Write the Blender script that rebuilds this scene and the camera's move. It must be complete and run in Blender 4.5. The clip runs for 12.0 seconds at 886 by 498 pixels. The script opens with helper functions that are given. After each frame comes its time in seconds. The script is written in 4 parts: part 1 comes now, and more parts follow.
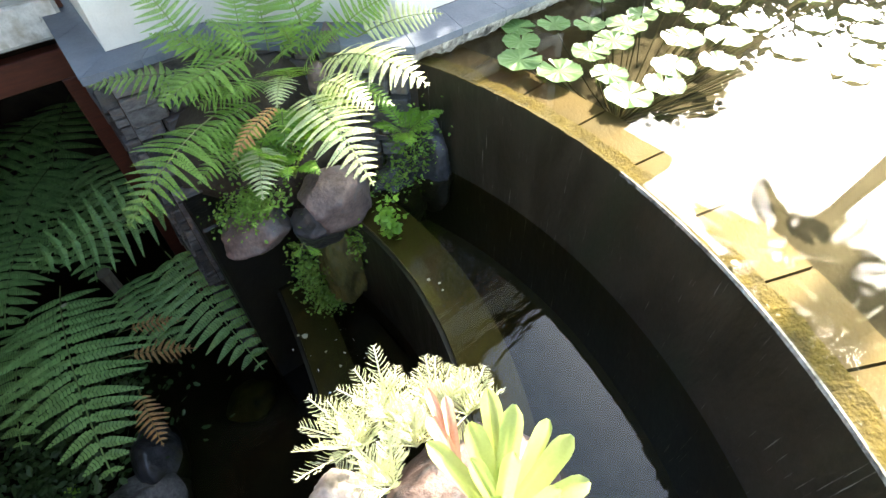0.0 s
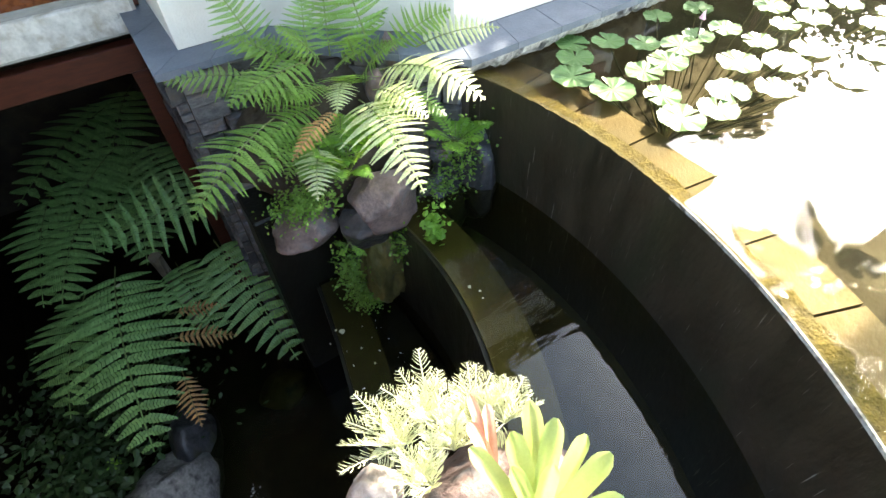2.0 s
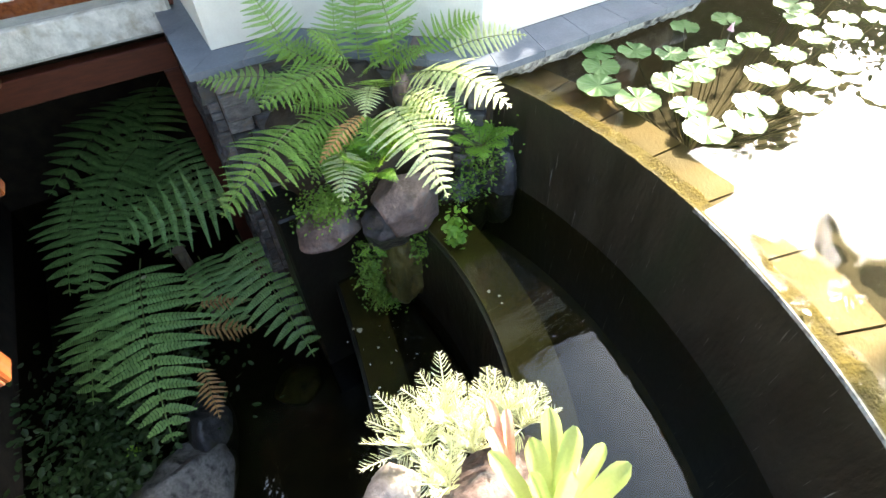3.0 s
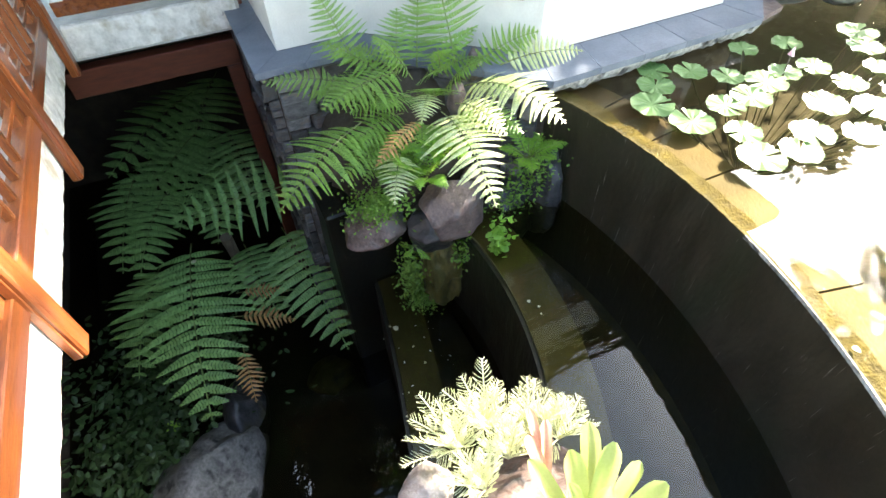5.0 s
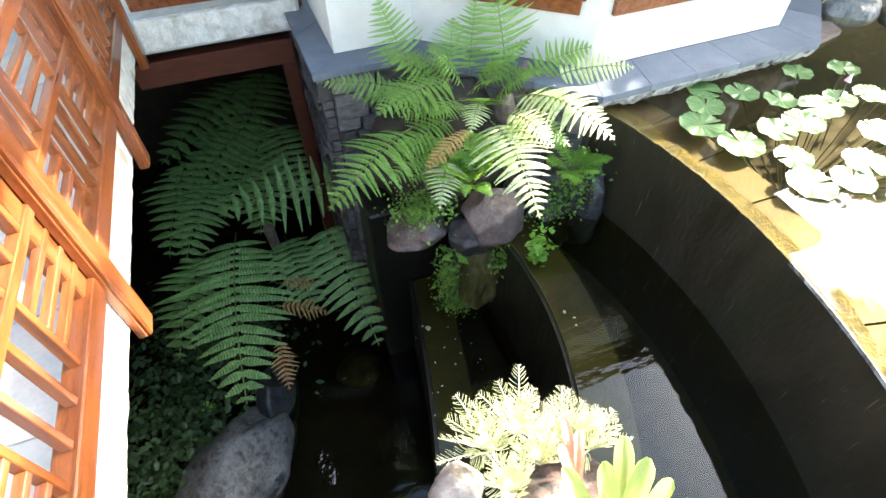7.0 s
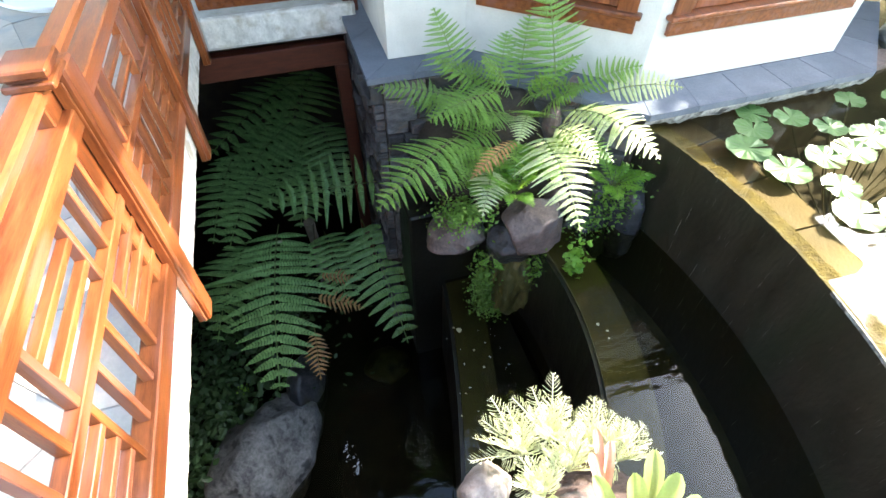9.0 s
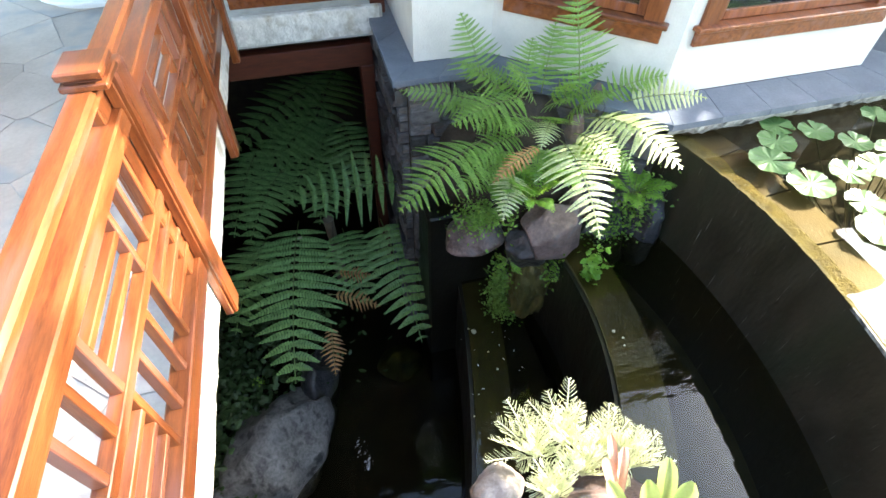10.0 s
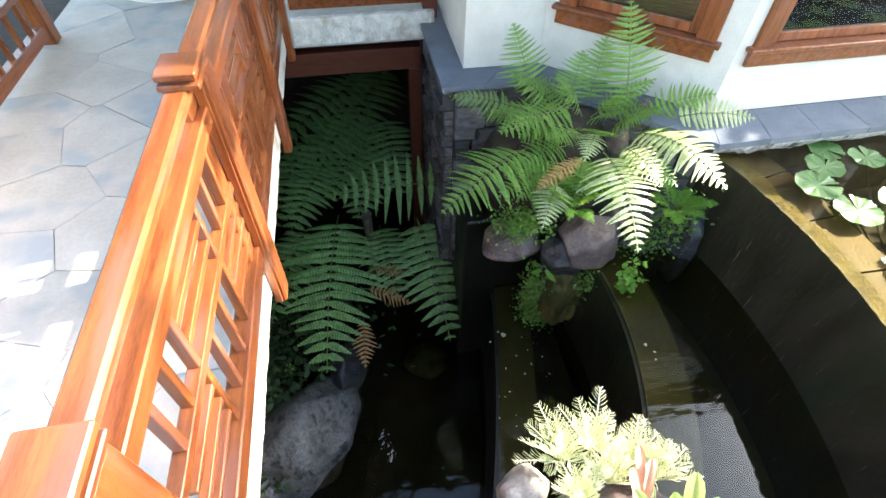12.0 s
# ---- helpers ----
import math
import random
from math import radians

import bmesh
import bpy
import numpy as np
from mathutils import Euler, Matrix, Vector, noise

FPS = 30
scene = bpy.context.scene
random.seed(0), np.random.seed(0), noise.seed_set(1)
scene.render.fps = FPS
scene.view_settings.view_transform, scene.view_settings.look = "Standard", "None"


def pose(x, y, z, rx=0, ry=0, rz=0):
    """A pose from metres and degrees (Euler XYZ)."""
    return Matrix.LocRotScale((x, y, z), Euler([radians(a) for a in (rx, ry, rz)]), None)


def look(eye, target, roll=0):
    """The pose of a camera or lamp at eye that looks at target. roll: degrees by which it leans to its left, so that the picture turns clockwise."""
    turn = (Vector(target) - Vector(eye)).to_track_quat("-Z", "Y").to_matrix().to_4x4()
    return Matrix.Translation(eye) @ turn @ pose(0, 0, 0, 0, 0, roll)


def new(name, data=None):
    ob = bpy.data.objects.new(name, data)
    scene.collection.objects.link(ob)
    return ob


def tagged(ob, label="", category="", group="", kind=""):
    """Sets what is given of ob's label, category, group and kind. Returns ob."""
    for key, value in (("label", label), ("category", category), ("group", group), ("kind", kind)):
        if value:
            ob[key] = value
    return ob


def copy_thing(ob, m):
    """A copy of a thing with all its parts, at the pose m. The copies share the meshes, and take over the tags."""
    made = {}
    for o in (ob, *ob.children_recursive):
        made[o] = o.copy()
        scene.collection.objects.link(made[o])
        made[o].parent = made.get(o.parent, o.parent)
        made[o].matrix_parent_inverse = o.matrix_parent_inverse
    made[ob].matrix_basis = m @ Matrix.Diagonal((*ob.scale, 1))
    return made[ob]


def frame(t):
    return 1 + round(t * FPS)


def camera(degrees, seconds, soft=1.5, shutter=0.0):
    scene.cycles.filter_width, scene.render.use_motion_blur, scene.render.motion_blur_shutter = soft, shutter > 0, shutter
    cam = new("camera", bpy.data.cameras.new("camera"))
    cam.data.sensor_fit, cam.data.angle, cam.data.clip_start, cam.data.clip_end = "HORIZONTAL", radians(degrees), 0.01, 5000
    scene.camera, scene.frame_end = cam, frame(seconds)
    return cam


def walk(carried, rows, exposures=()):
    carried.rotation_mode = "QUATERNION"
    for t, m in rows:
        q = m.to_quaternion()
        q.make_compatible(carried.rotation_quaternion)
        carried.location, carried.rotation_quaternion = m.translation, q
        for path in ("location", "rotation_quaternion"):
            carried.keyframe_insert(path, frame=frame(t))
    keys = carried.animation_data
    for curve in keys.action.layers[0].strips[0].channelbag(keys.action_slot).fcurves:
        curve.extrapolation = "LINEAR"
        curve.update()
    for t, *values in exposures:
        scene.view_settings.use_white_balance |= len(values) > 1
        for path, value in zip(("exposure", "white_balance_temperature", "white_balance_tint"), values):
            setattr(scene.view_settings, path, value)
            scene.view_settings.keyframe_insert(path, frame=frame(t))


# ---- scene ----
cam = camera(82.5, 12.0)
PATH = [
    (0, (0.761, -0.048, 2.829), (1.551, 1.015, 1.33), -2.2),
    (0.5, (0.738, -0.037, 2.849), (1.509, 1.042, 1.351), -2.1),
    (1, (0.713, -0.025, 2.872), (1.463, 1.071, 1.377), -2.0),
    (1.5, (0.684, -0.01, 2.901), (1.413, 1.101, 1.406), -1.8),
    (2, (0.653, 0.008, 2.931), (1.361, 1.13, 1.435), -1.7),
    (2.5, (0.628, 0.021, 2.961), (1.316, 1.155, 1.464), -1.6),
    (3, (0.598, 0.033, 2.982), (1.265, 1.182, 1.486), -1.4),
    (5, (0.474, 0.075, 3.081), (1.049, 1.272, 1.585), -0.8),
    (5.5, (0.443, 0.082, 3.1), (0.992, 1.292, 1.604), -0.7),
    (6, (0.41, 0.087, 3.118), (0.935, 1.309, 1.624), -0.5),
    (6.5, (0.381, 0.09, 3.139), (0.886, 1.32, 1.646), -0.4),
    (7, (0.356, 0.086, 3.165), (0.841, 1.326, 1.672), -0.3),
    (9, (0.224, 0.079, 3.269), (0.621, 1.351, 1.777), 0.4),
    (9.5, (0.194, 0.074, 3.292), (0.566, 1.353, 1.801), 0.6),
    (10, (0.163, 0.071, 3.318), (0.514, 1.355, 1.826), 0.8),
    (10.5, (0.137, 0.059, 3.346), (0.464, 1.35, 1.854), 0.8),
    (11, (0.106, 0.051, 3.371), (0.406, 1.348, 1.879), 1.0),
    (11.5, (0.076, 0.044, 3.389), (0.349, 1.347, 1.896), 1.1),
    (12, (0.051, 0.036, 3.405), (0.303, 1.343, 1.912), 1.2),
]
walk(cam, [(t, look(eye, target, roll)) for t, eye, target, roll in PATH], [(0, 2.86, 7250, 10), (3, 2.84, 7250, 10), (5, 2.94, 7200, 10), (6.8, 3.08, 7150, 10), (9, 2.88, 6850, 10), (12, 2.74, 6900, 10)])

# ---------------------------------------------------------------- world, sun
SUN_AZ, SUN_EL = 84.0, 29.0          # clockwise from +y, above the horizon
sun_way = Vector((math.sin(radians(SUN_AZ)) * math.cos(radians(SUN_EL)), math.cos(radians(SUN_AZ)) * math.cos(radians(SUN_EL)), math.sin(radians(SUN_EL))))
world = bpy.data.worlds.new("sky")
scene.world = world
world.use_nodes = True
wt = world.node_tree
wt.nodes.clear()
w_out = wt.nodes.new("ShaderNodeOutputWorld")
w_bg = wt.nodes.new("ShaderNodeBackground")
w_sky = wt.nodes.new("ShaderNodeTexSky")
w_sky.sky_type = "NISHITA"
w_sky.sun_disc = False
w_sky.sun_elevation, w_sky.sun_rotation = radians(SUN_EL), radians(SUN_AZ)
w_sky.air_density, w_sky.dust_density, w_sky.ozone_density = 1.3, 1.0, 1.5
w_bg.inputs["Strength"].default_value = 0.15
# thin bright haze round the sun, fading smoothly into the sky
w_tc = wt.nodes.new("ShaderNodeTexCoord")
w_dot = wt.nodes.new("ShaderNodeVectorMath"); w_dot.operation = "DOT_PRODUCT"
w_dot.inputs[1].default_value = sun_way
w_max = wt.nodes.new("ShaderNodeMath"); w_max.operation = "MAXIMUM"; w_max.inputs[1].default_value = 0.0
w_pow = wt.nodes.new("ShaderNodeMath"); w_pow.operation = "POWER"; w_pow.inputs[1].default_value = 20.0
w_mul = wt.nodes.new("ShaderNodeMath"); w_mul.operation = "MULTIPLY"; w_mul.inputs[1].default_value = 66.0
w_col = wt.nodes.new("ShaderNodeCombineColor")
w_add = wt.nodes.new("ShaderNodeMix"); w_add.data_type = "RGBA"; w_add.blend_type = "ADD"; w_add.inputs[0].default_value = 1.0
wt.links.new(w_tc.outputs["Generated"], w_dot.inputs[0])
wt.links.new(w_dot.outputs["Value"], w_max.inputs[0])
wt.links.new(w_max.outputs[0], w_pow.inputs[0])
wt.links.new(w_pow.outputs[0], w_mul.inputs[0])
for k in range(3):
    wt.links.new(w_mul.outputs[0], w_col.inputs[k])
wt.links.new(w_sky.outputs[0], w_add.inputs[6])
wt.links.new(w_col.outputs[0], w_add.inputs[7])
wt.links.new(w_add.outputs[2], w_bg.inputs["Color"])
wt.links.new(w_bg.outputs[0], w_out.inputs[0])

sun_data = bpy.data.lights.new("sun", "SUN")
sun_data.energy, sun_data.angle, sun_data.color = 4.5, radians(0.6), (1.0, 0.94, 0.84)
sun = new("sun", sun_data)
sun.matrix_world = look(sun_way * 30, (0, 0, 0))


# ---------------------------------------------------------------- materials
def mat(name, c1, c2, rough=0.6, scale=8.0, bump=0.2, fine=60.0, metal=0.0, spec=0.5, stretch=(1, 1, 1), vary=0.0, island=0.0, c3=None, blotch=2.0, coat=0.0, sheen_rough=0.15):
    """A surface: two colours mixed by a coarse and a fine grain, stains c3 in blotches, bump, and a small change from piece to piece."""
    m = bpy.data.materials.new(name)
    m.use_nodes = True
    t = m.node_tree
    b = t.nodes["Principled BSDF"]
    tc = t.nodes.new("ShaderNodeTexCoord")
    mp = t.nodes.new("ShaderNodeMapping")
    mp.inputs["Scale"].default_value = stretch
    t.links.new(tc.outputs["Object"], mp.inputs[0])
    if vary:
        oi = t.nodes.new("ShaderNodeObjectInfo")
        off = t.nodes.new("ShaderNodeVectorMath"); off.operation = "SCALE"
        cmb = t.nodes.new("ShaderNodeCombineXYZ")
        for k in range(3):
            t.links.new(oi.outputs["Random"], cmb.inputs[k])
        t.links.new(cmb.outputs[0], off.inputs[0]); off.inputs["Scale"].default_value = 37.0
        t.links.new(off.outputs[0], mp.inputs["Location"])
    n1 = t.nodes.new("ShaderNodeTexNoise"); n1.inputs["Scale"].default_value = scale; n1.inputs["Detail"].default_value = 6
    n2 = t.nodes.new("ShaderNodeTexNoise"); n2.inputs["Scale"].default_value = fine; n2.inputs["Detail"].default_value = 4
    for n in (n1, n2):
        t.links.new(mp.outputs[0], n.inputs["Vector"])
    add = t.nodes.new("ShaderNodeMath"); add.operation = "MULTIPLY_ADD"; add.inputs[1].default_value = 0.45
    t.links.new(n2.outputs["Fac"], add.inputs[0]); t.links.new(n1.outputs["Fac"], add.inputs[2])
    ramp = t.nodes.new("ShaderNodeMapRange")
    ramp.inputs[1].default_value, ramp.inputs[2].default_value = 0.5, 0.95
    t.links.new(add.outputs[0], ramp.inputs[0])
    mix = t.nodes.new("ShaderNodeMix"); mix.data_type = "RGBA"
    mix.inputs[6].default_value, mix.inputs[7].default_value = (*c1, 1), (*c2, 1)
    t.links.new(ramp.outputs[0], mix.inputs[0])
    colour = mix.outputs[2]
    if c3:
        n3 = t.nodes.new("ShaderNodeTexNoise"); n3.inputs["Scale"].default_value = blotch; n3.inputs["Detail"].default_value = 5
        t.links.new(mp.outputs[0], n3.inputs["Vector"])
        r3 = t.nodes.new("ShaderNodeMapRange"); r3.inputs[1].default_value, r3.inputs[2].default_value = 0.52, 0.66
        t.links.new(n3.outputs["Fac"], r3.inputs[0])
        mx = t.nodes.new("ShaderNodeMix"); mx.data_type = "RGBA"; mx.inputs[7].default_value = (*c3, 1)
        t.links.new(r3.outputs[0], mx.inputs[0]); t.links.new(colour, mx.inputs[6])
        colour = mx.outputs[2]
    if vary or island:
        hs = t.nodes.new("ShaderNodeHueSaturation")
        mr = t.nodes.new("ShaderNodeMapRange")
        amount = vary or island
        mr.inputs[3].default_value, mr.inputs[4].default_value = 1 - amount, 1 + amount
        if vary:
            t.links.new(oi.outputs["Random"], mr.inputs[0])
        else:
            ge = t.nodes.new("ShaderNodeNewGeometry")
            t.links.new(ge.outputs["Random Per Island"], mr.inputs[0])
        t.links.new(mr.outputs[0], hs.inputs["Value"]); t.links.new(colour, hs.inputs["Color"])
        colour = hs.outputs[0]
    t.links.new(colour, b.inputs["Base Color"])
    rr = t.nodes.new("ShaderNodeMapRange")
    rr.inputs[3].default_value, rr.inputs[4].default_value = max(0.02, rough - sheen_rough), min(1, rough + sheen_rough)
    t.links.new(n1.outputs["Fac"], rr.inputs[0]); t.links.new(rr.outputs[0], b.inputs["Roughness"])
    b.inputs["Metallic"].default_value = metal
    b.inputs["Specular IOR Level"].default_value = spec
    b.inputs["Coat Weight"].default_value = coat
    b.inputs["Coat Roughness"].default_value = 0.22
    if bump:
        bp = t.nodes.new("ShaderNodeBump"); bp.inputs["Strength"].default_value = bump; bp.inputs["Distance"].default_value = 0.02
        t.links.new(add.outputs[0], bp.inputs["Height"]); t.links.new(bp.outputs[0], b.inputs["Normal"])
    return m


def leaf_mat(name, c1, c2, through_colour, amount=0.35, rough=0.45, spec=0.4, scale=12.0, vary=0.25):
    """A thin leaf: gloss above, light let through; each frond and leaflet a little different."""
    m = mat(name, c1, c2, rough, scale, 0.1, 90.0, spec=spec, island=vary)
    t = m.node_tree
    b = t.nodes["Principled BSDF"]
    tr = t.nodes.new("ShaderNodeBsdfTranslucent"); tr.inputs["Color"].default_value = (*through_colour, 1)
    mx = t.nodes.new("ShaderNodeMixShader"); mx.inputs[0].default_value = amount
    t.links.new(b.outputs[0], mx.inputs[1]); t.links.new(tr.outputs[0], mx.inputs[2])
    t.links.new(mx.outputs[0], t.nodes["Material Output"].inputs["Surface"])
    return m


def water_mat(name, tint, scale, strength, ior=1.33, rough=0.01, stretch=(1, 1, 1), distance=0.02, detail=2.0):
    """Still water: a clear tinted body under a mirror of Fresnel strength, with small ripples."""
    m = bpy.data.materials.new(name)
    m.use_nodes = True
    t = m.node_tree
    t.nodes.remove(t.nodes["Principled BSDF"])
    tc = t.nodes.new("ShaderNodeTexCoord")
    mp = t.nodes.new("ShaderNodeMapping"); mp.inputs["Scale"].default_value = stretch
    n = t.nodes.new("ShaderNodeTexNoise"); n.inputs["Scale"].default_value = scale; n.inputs["Detail"].default_value = detail
    bp = t.nodes.new("ShaderNodeBump"); bp.inputs["Strength"].default_value = strength; bp.inputs["Distance"].default_value = distance
    fr = t.nodes.new("ShaderNodeLayerWeight"); fr.inputs["Blend"].default_value = 0.5
    p5 = t.nodes.new("ShaderNodeMath"); p5.operation = "POWER"; p5.inputs[1].default_value = 5.0
    sc = t.nodes.new("ShaderNodeMath"); sc.operation = "MULTIPLY_ADD"
    f0 = ((ior - 1) / (ior + 1)) ** 2
    sc.inputs[1].default_value, sc.inputs[2].default_value = 1 - f0, f0
    gl = t.nodes.new("ShaderNodeBsdfGlossy"); gl.inputs["Roughness"].default_value = rough; gl.inputs["Color"].default_value = (1, 1, 1, 1)
    tr = t.nodes.new("ShaderNodeBsdfTransparent"); tr.inputs["Color"].default_value = (*tint, 1)
    mx = t.nodes.new("ShaderNodeMixShader")
    t.links.new(tc.outputs["Object"], mp.inputs[0]); t.links.new(mp.outputs[0], n.inputs["Vector"])
    t.links.new(n.outputs["Fac"], bp.inputs["Height"])
    t.links.new(bp.outputs[0], fr.inputs["Normal"]); t.links.new(bp.outputs[0], gl.inputs["Normal"])
    t.links.new(fr.outputs["Facing"], p5.inputs[0]); t.links.new(p5.outputs[0], sc.inputs[0])
    t.links.new(sc.outputs[0], mx.inputs[0]); t.links.new(tr.outputs[0], mx.inputs[1]); t.links.new(gl.outputs[0], mx.inputs[2])
    t.links.new(mx.outputs[0], t.nodes["Material Output"].inputs["Surface"])
    return m


STUCCO = mat("white_stucco", (0.53, 0.51, 0.48), (0.62, 0.6, 0.565), 0.85, 6, 0.35, 70, spec=0.2)
ROUGH_STUCCO = mat("rough_white_stucco", (0.5, 0.49, 0.46), (0.78, 0.76, 0.72), 0.9, 11, 1.0, 40, spec=0.2, c3=(0.42, 0.38, 0.31), blotch=6)
SLATE = mat("blue_grey_slate", (0.085, 0.105, 0.14), (0.15, 0.17, 0.205), 0.5, 5, 0.25, 60, vary=0.12)
TEAK = mat("varnished_red_wood", (0.1, 0.024, 0.008), (0.26, 0.08, 0.024), 0.34, 5, 0.08, 45, stretch=(6, 0.6, 6), vary=0.18, spec=0.3, coat=0.4, c3=(0.2, 0.075, 0.05), blotch=2.2)
TEAK_UP = mat("varnished_red_wood_upright", (0.1, 0.024, 0.008), (0.26, 0.08, 0.024), 0.34, 5, 0.08, 45, stretch=(6, 6, 0.6), vary=0.18, spec=0.3, coat=0.4, c3=(0.2, 0.075, 0.05), blotch=2.2)
DARK_WOOD = mat("dark_red_wood", (0.065, 0.014, 0.007), (0.12, 0.027, 0.012), 0.5, 6, 0.1, 45, stretch=(1, 6, 6), vary=0.15)
FLAG = mat("pale_flagstone", (0.44, 0.385, 0.325), (0.57, 0.505, 0.435), 0.75, 3, 0.3, 40, vary=0.1, c3=(0.36, 0.36, 0.35), blotch=2.5)
GROUT = mat("grey_grout", (0.34, 0.33, 0.3), (0.48, 0.46, 0.43), 0.9, 12, 0.4, 80)
WALL_STONE = mat("grey_ledge_stone", (0.05, 0.05, 0.055), (0.15, 0.145, 0.15), 0.7, 3, 0.8, 14, vary=0.5, c3=(0.11, 0.09, 0.08), blotch=2)
ROCK = mat("purple_brown_rock", (0.075, 0.052, 0.047), (0.2, 0.14, 0.125), 0.6, 7, 1.0, 40, c3=(0.1, 0.095, 0.1), blotch=6)
GREY_ROCK = mat("grey_boulder", (0.05, 0.05, 0.05), (0.26, 0.255, 0.245), 0.5, 7, 1.0, 34, c3=(0.035, 0.037, 0.036), blotch=7)
PALE_ROCK = mat("pale_lava_rock", (0.36, 0.29, 0.24), (0.6, 0.52, 0.46), 0.85, 8, 0.9, 45)
WET_ROCK = mat("black_wet_rock", (0.02, 0.02, 0.022), (0.06, 0.06, 0.065), 0.35, 6, 0.9, 25, c3=(0.04, 0.04, 0.02), blotch=4)
MOSSY = mat("mossy_wet_stone", (0.045, 0.05, 0.014), (0.13, 0.12, 0.04), 0.5, 9, 1.0, 45, stretch=(1, 1, 0.4), c3=(0.014, 0.014, 0.009), blotch=5)
WET_WALL = mat("wet_dark_wall", (0.015, 0.012, 0.007), (0.034, 0.027, 0.017), 0.4, 5, 0.5, 30, stretch=(1, 1, 0.35), spec=0.5, c3=(0.018, 0.02, 0.01), blotch=2)
def streaked(m, colour, low, high, stretch):
    """Fine pale falling streaks and flecks over a wet wall."""
    t = m.node_tree
    b = t.nodes["Principled BSDF"]
    old = b.inputs["Base Color"].links[0].from_socket
    tc = t.nodes.new("ShaderNodeTexCoord")
    mp = t.nodes.new("ShaderNodeMapping"); mp.inputs["Scale"].default_value = stretch
    n = t.nodes.new("ShaderNodeTexNoise"); n.inputs["Scale"].default_value = 9.0; n.inputs["Detail"].default_value = 3
    rg = t.nodes.new("ShaderNodeMapRange"); rg.inputs[1].default_value, rg.inputs[2].default_value = low, high
    mx = t.nodes.new("ShaderNodeMix"); mx.data_type = "RGBA"; mx.inputs[7].default_value = (*colour, 1)
    t.links.new(tc.outputs["Object"], mp.inputs[0]); t.links.new(mp.outputs[0], n.inputs["Vector"]); t.links.new(n.outputs["Fac"], rg.inputs[0])
    t.links.new(rg.outputs[0], mx.inputs[0]); t.links.new(old, mx.inputs[6]); t.links.new(mx.outputs[2], b.inputs["Base Color"])
    return m


WET_WALL = streaked(WET_WALL, (0.24, 0.24, 0.22), 0.685, 0.74, (12, 12, 0.32))
# blacker copy of the wet wall, the faces' shade put into the colour
SILL_FACE = mat("black_shaded_stone", (0.004, 0.004, 0.003), (0.013, 0.012, 0.008), 0.45, 6, 0.6, 30, stretch=(1, 1, 0.4), c3=(0.012, 0.014, 0.006), blotch=3)
LEDGE = mat("olive_ledge", (0.042, 0.04, 0.015), (0.075, 0.07, 0.027), 0.6, 5, 0.4, 40, c3=(0.06, 0.06, 0.025), blotch=2)
DARK_BED = mat("dark_pool_bed", (0.022, 0.02, 0.013), (0.05, 0.045, 0.03), 0.9, 4, 0.4, 30)
# near black: light lost in the murky depth is put into the colour
POND_BED = mat("depth_darkened_pond_bed", (0.003, 0.0022, 0.001), (0.007, 0.005, 0.0025), 0.9, 3, 0.4, 30)
OCHRE = mat("ochre_algae_tile", (0.034, 0.022, 0.007), (0.062, 0.04, 0.012), 0.7, 5, 0.3, 50, vary=0.15, c3=(0.022, 0.015, 0.006), blotch=3)
MOSS = mat("yellow_moss", (0.028, 0.022, 0.007), (0.1, 0.08, 0.017), 0.9, 9, 1.0, 60, c3=(0.07, 0.06, 0.025), blotch=4)
MORTAR_AND_GLINT = mat("ragged_pale_mortar_and_glint", (0.1, 0.1, 0.095), (0.5, 0.49, 0.47), 0.9, 10, 0.9, 60, c3=(0.06, 0.06, 0.06), blotch=9)
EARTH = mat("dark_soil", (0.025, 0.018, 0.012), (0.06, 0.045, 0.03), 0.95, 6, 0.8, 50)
GRASS = mat("far_grass", (0.05, 0.08, 0.02), (0.09, 0.12, 0.04), 0.9, 0.5, 0.3, 8)
ROOF = mat("brown_roof_shingle", (0.07, 0.05, 0.04), (0.13, 0.1, 0.08), 0.8, 3, 0.5, 25)
SOFFIT = mat("dark_wood_soffit", (0.1, 0.05, 0.025), (0.16, 0.08, 0.04), 0.6, 5, 0.2, 40, stretch=(1, 6, 1))
BLIND = mat("woven_bamboo_blind", (0.1, 0.06, 0.025), (0.24, 0.16, 0.07), 0.7, 20, 0.4, 80, stretch=(1, 1, 8))
FERN = leaf_mat("fern_green", (0.1, 0.215, 0.035), (0.185, 0.33, 0.075), (0.24, 0.42, 0.04), 0.35, rough=0.35, spec=0.6)
# lit copy of FERN for sunlit fronds: brightness of the sun put into colour
FERN_SUNLIT = leaf_mat("fern_sunlit_green", (0.36, 0.44, 0.18), (0.56, 0.62, 0.36), (0.5, 0.56, 0.14), 0.4, rough=0.33, spec=0.7)
FERN_DEEP = leaf_mat("tree_fern_green", (0.14, 0.28, 0.08), (0.22, 0.38, 0.13), (0.2, 0.36, 0.08), 0.25)
FERN_DEAD = leaf_mat("withered_fern_brown", (0.36, 0.18, 0.07), (0.5, 0.3, 0.11), (0.35, 0.14, 0.05), 0.25)
STEM = mat("fern_stalk", (0.08, 0.1, 0.03), (0.16, 0.18, 0.05), 0.6, 20, 0.2, 60)
SWORD = leaf_mat("bright_sword_fern", (0.11, 0.26, 0.03), (0.18, 0.36, 0.05), (0.3, 0.5, 0.05), 0.35)
# darker copy of the weed; shade under the deck put into its colour
WEED_SHADED = leaf_mat("shaded_ground_cover", (0.03, 0.07, 0.02), (0.06, 0.11, 0.035), (0.04, 0.08, 0.02), 0.2)
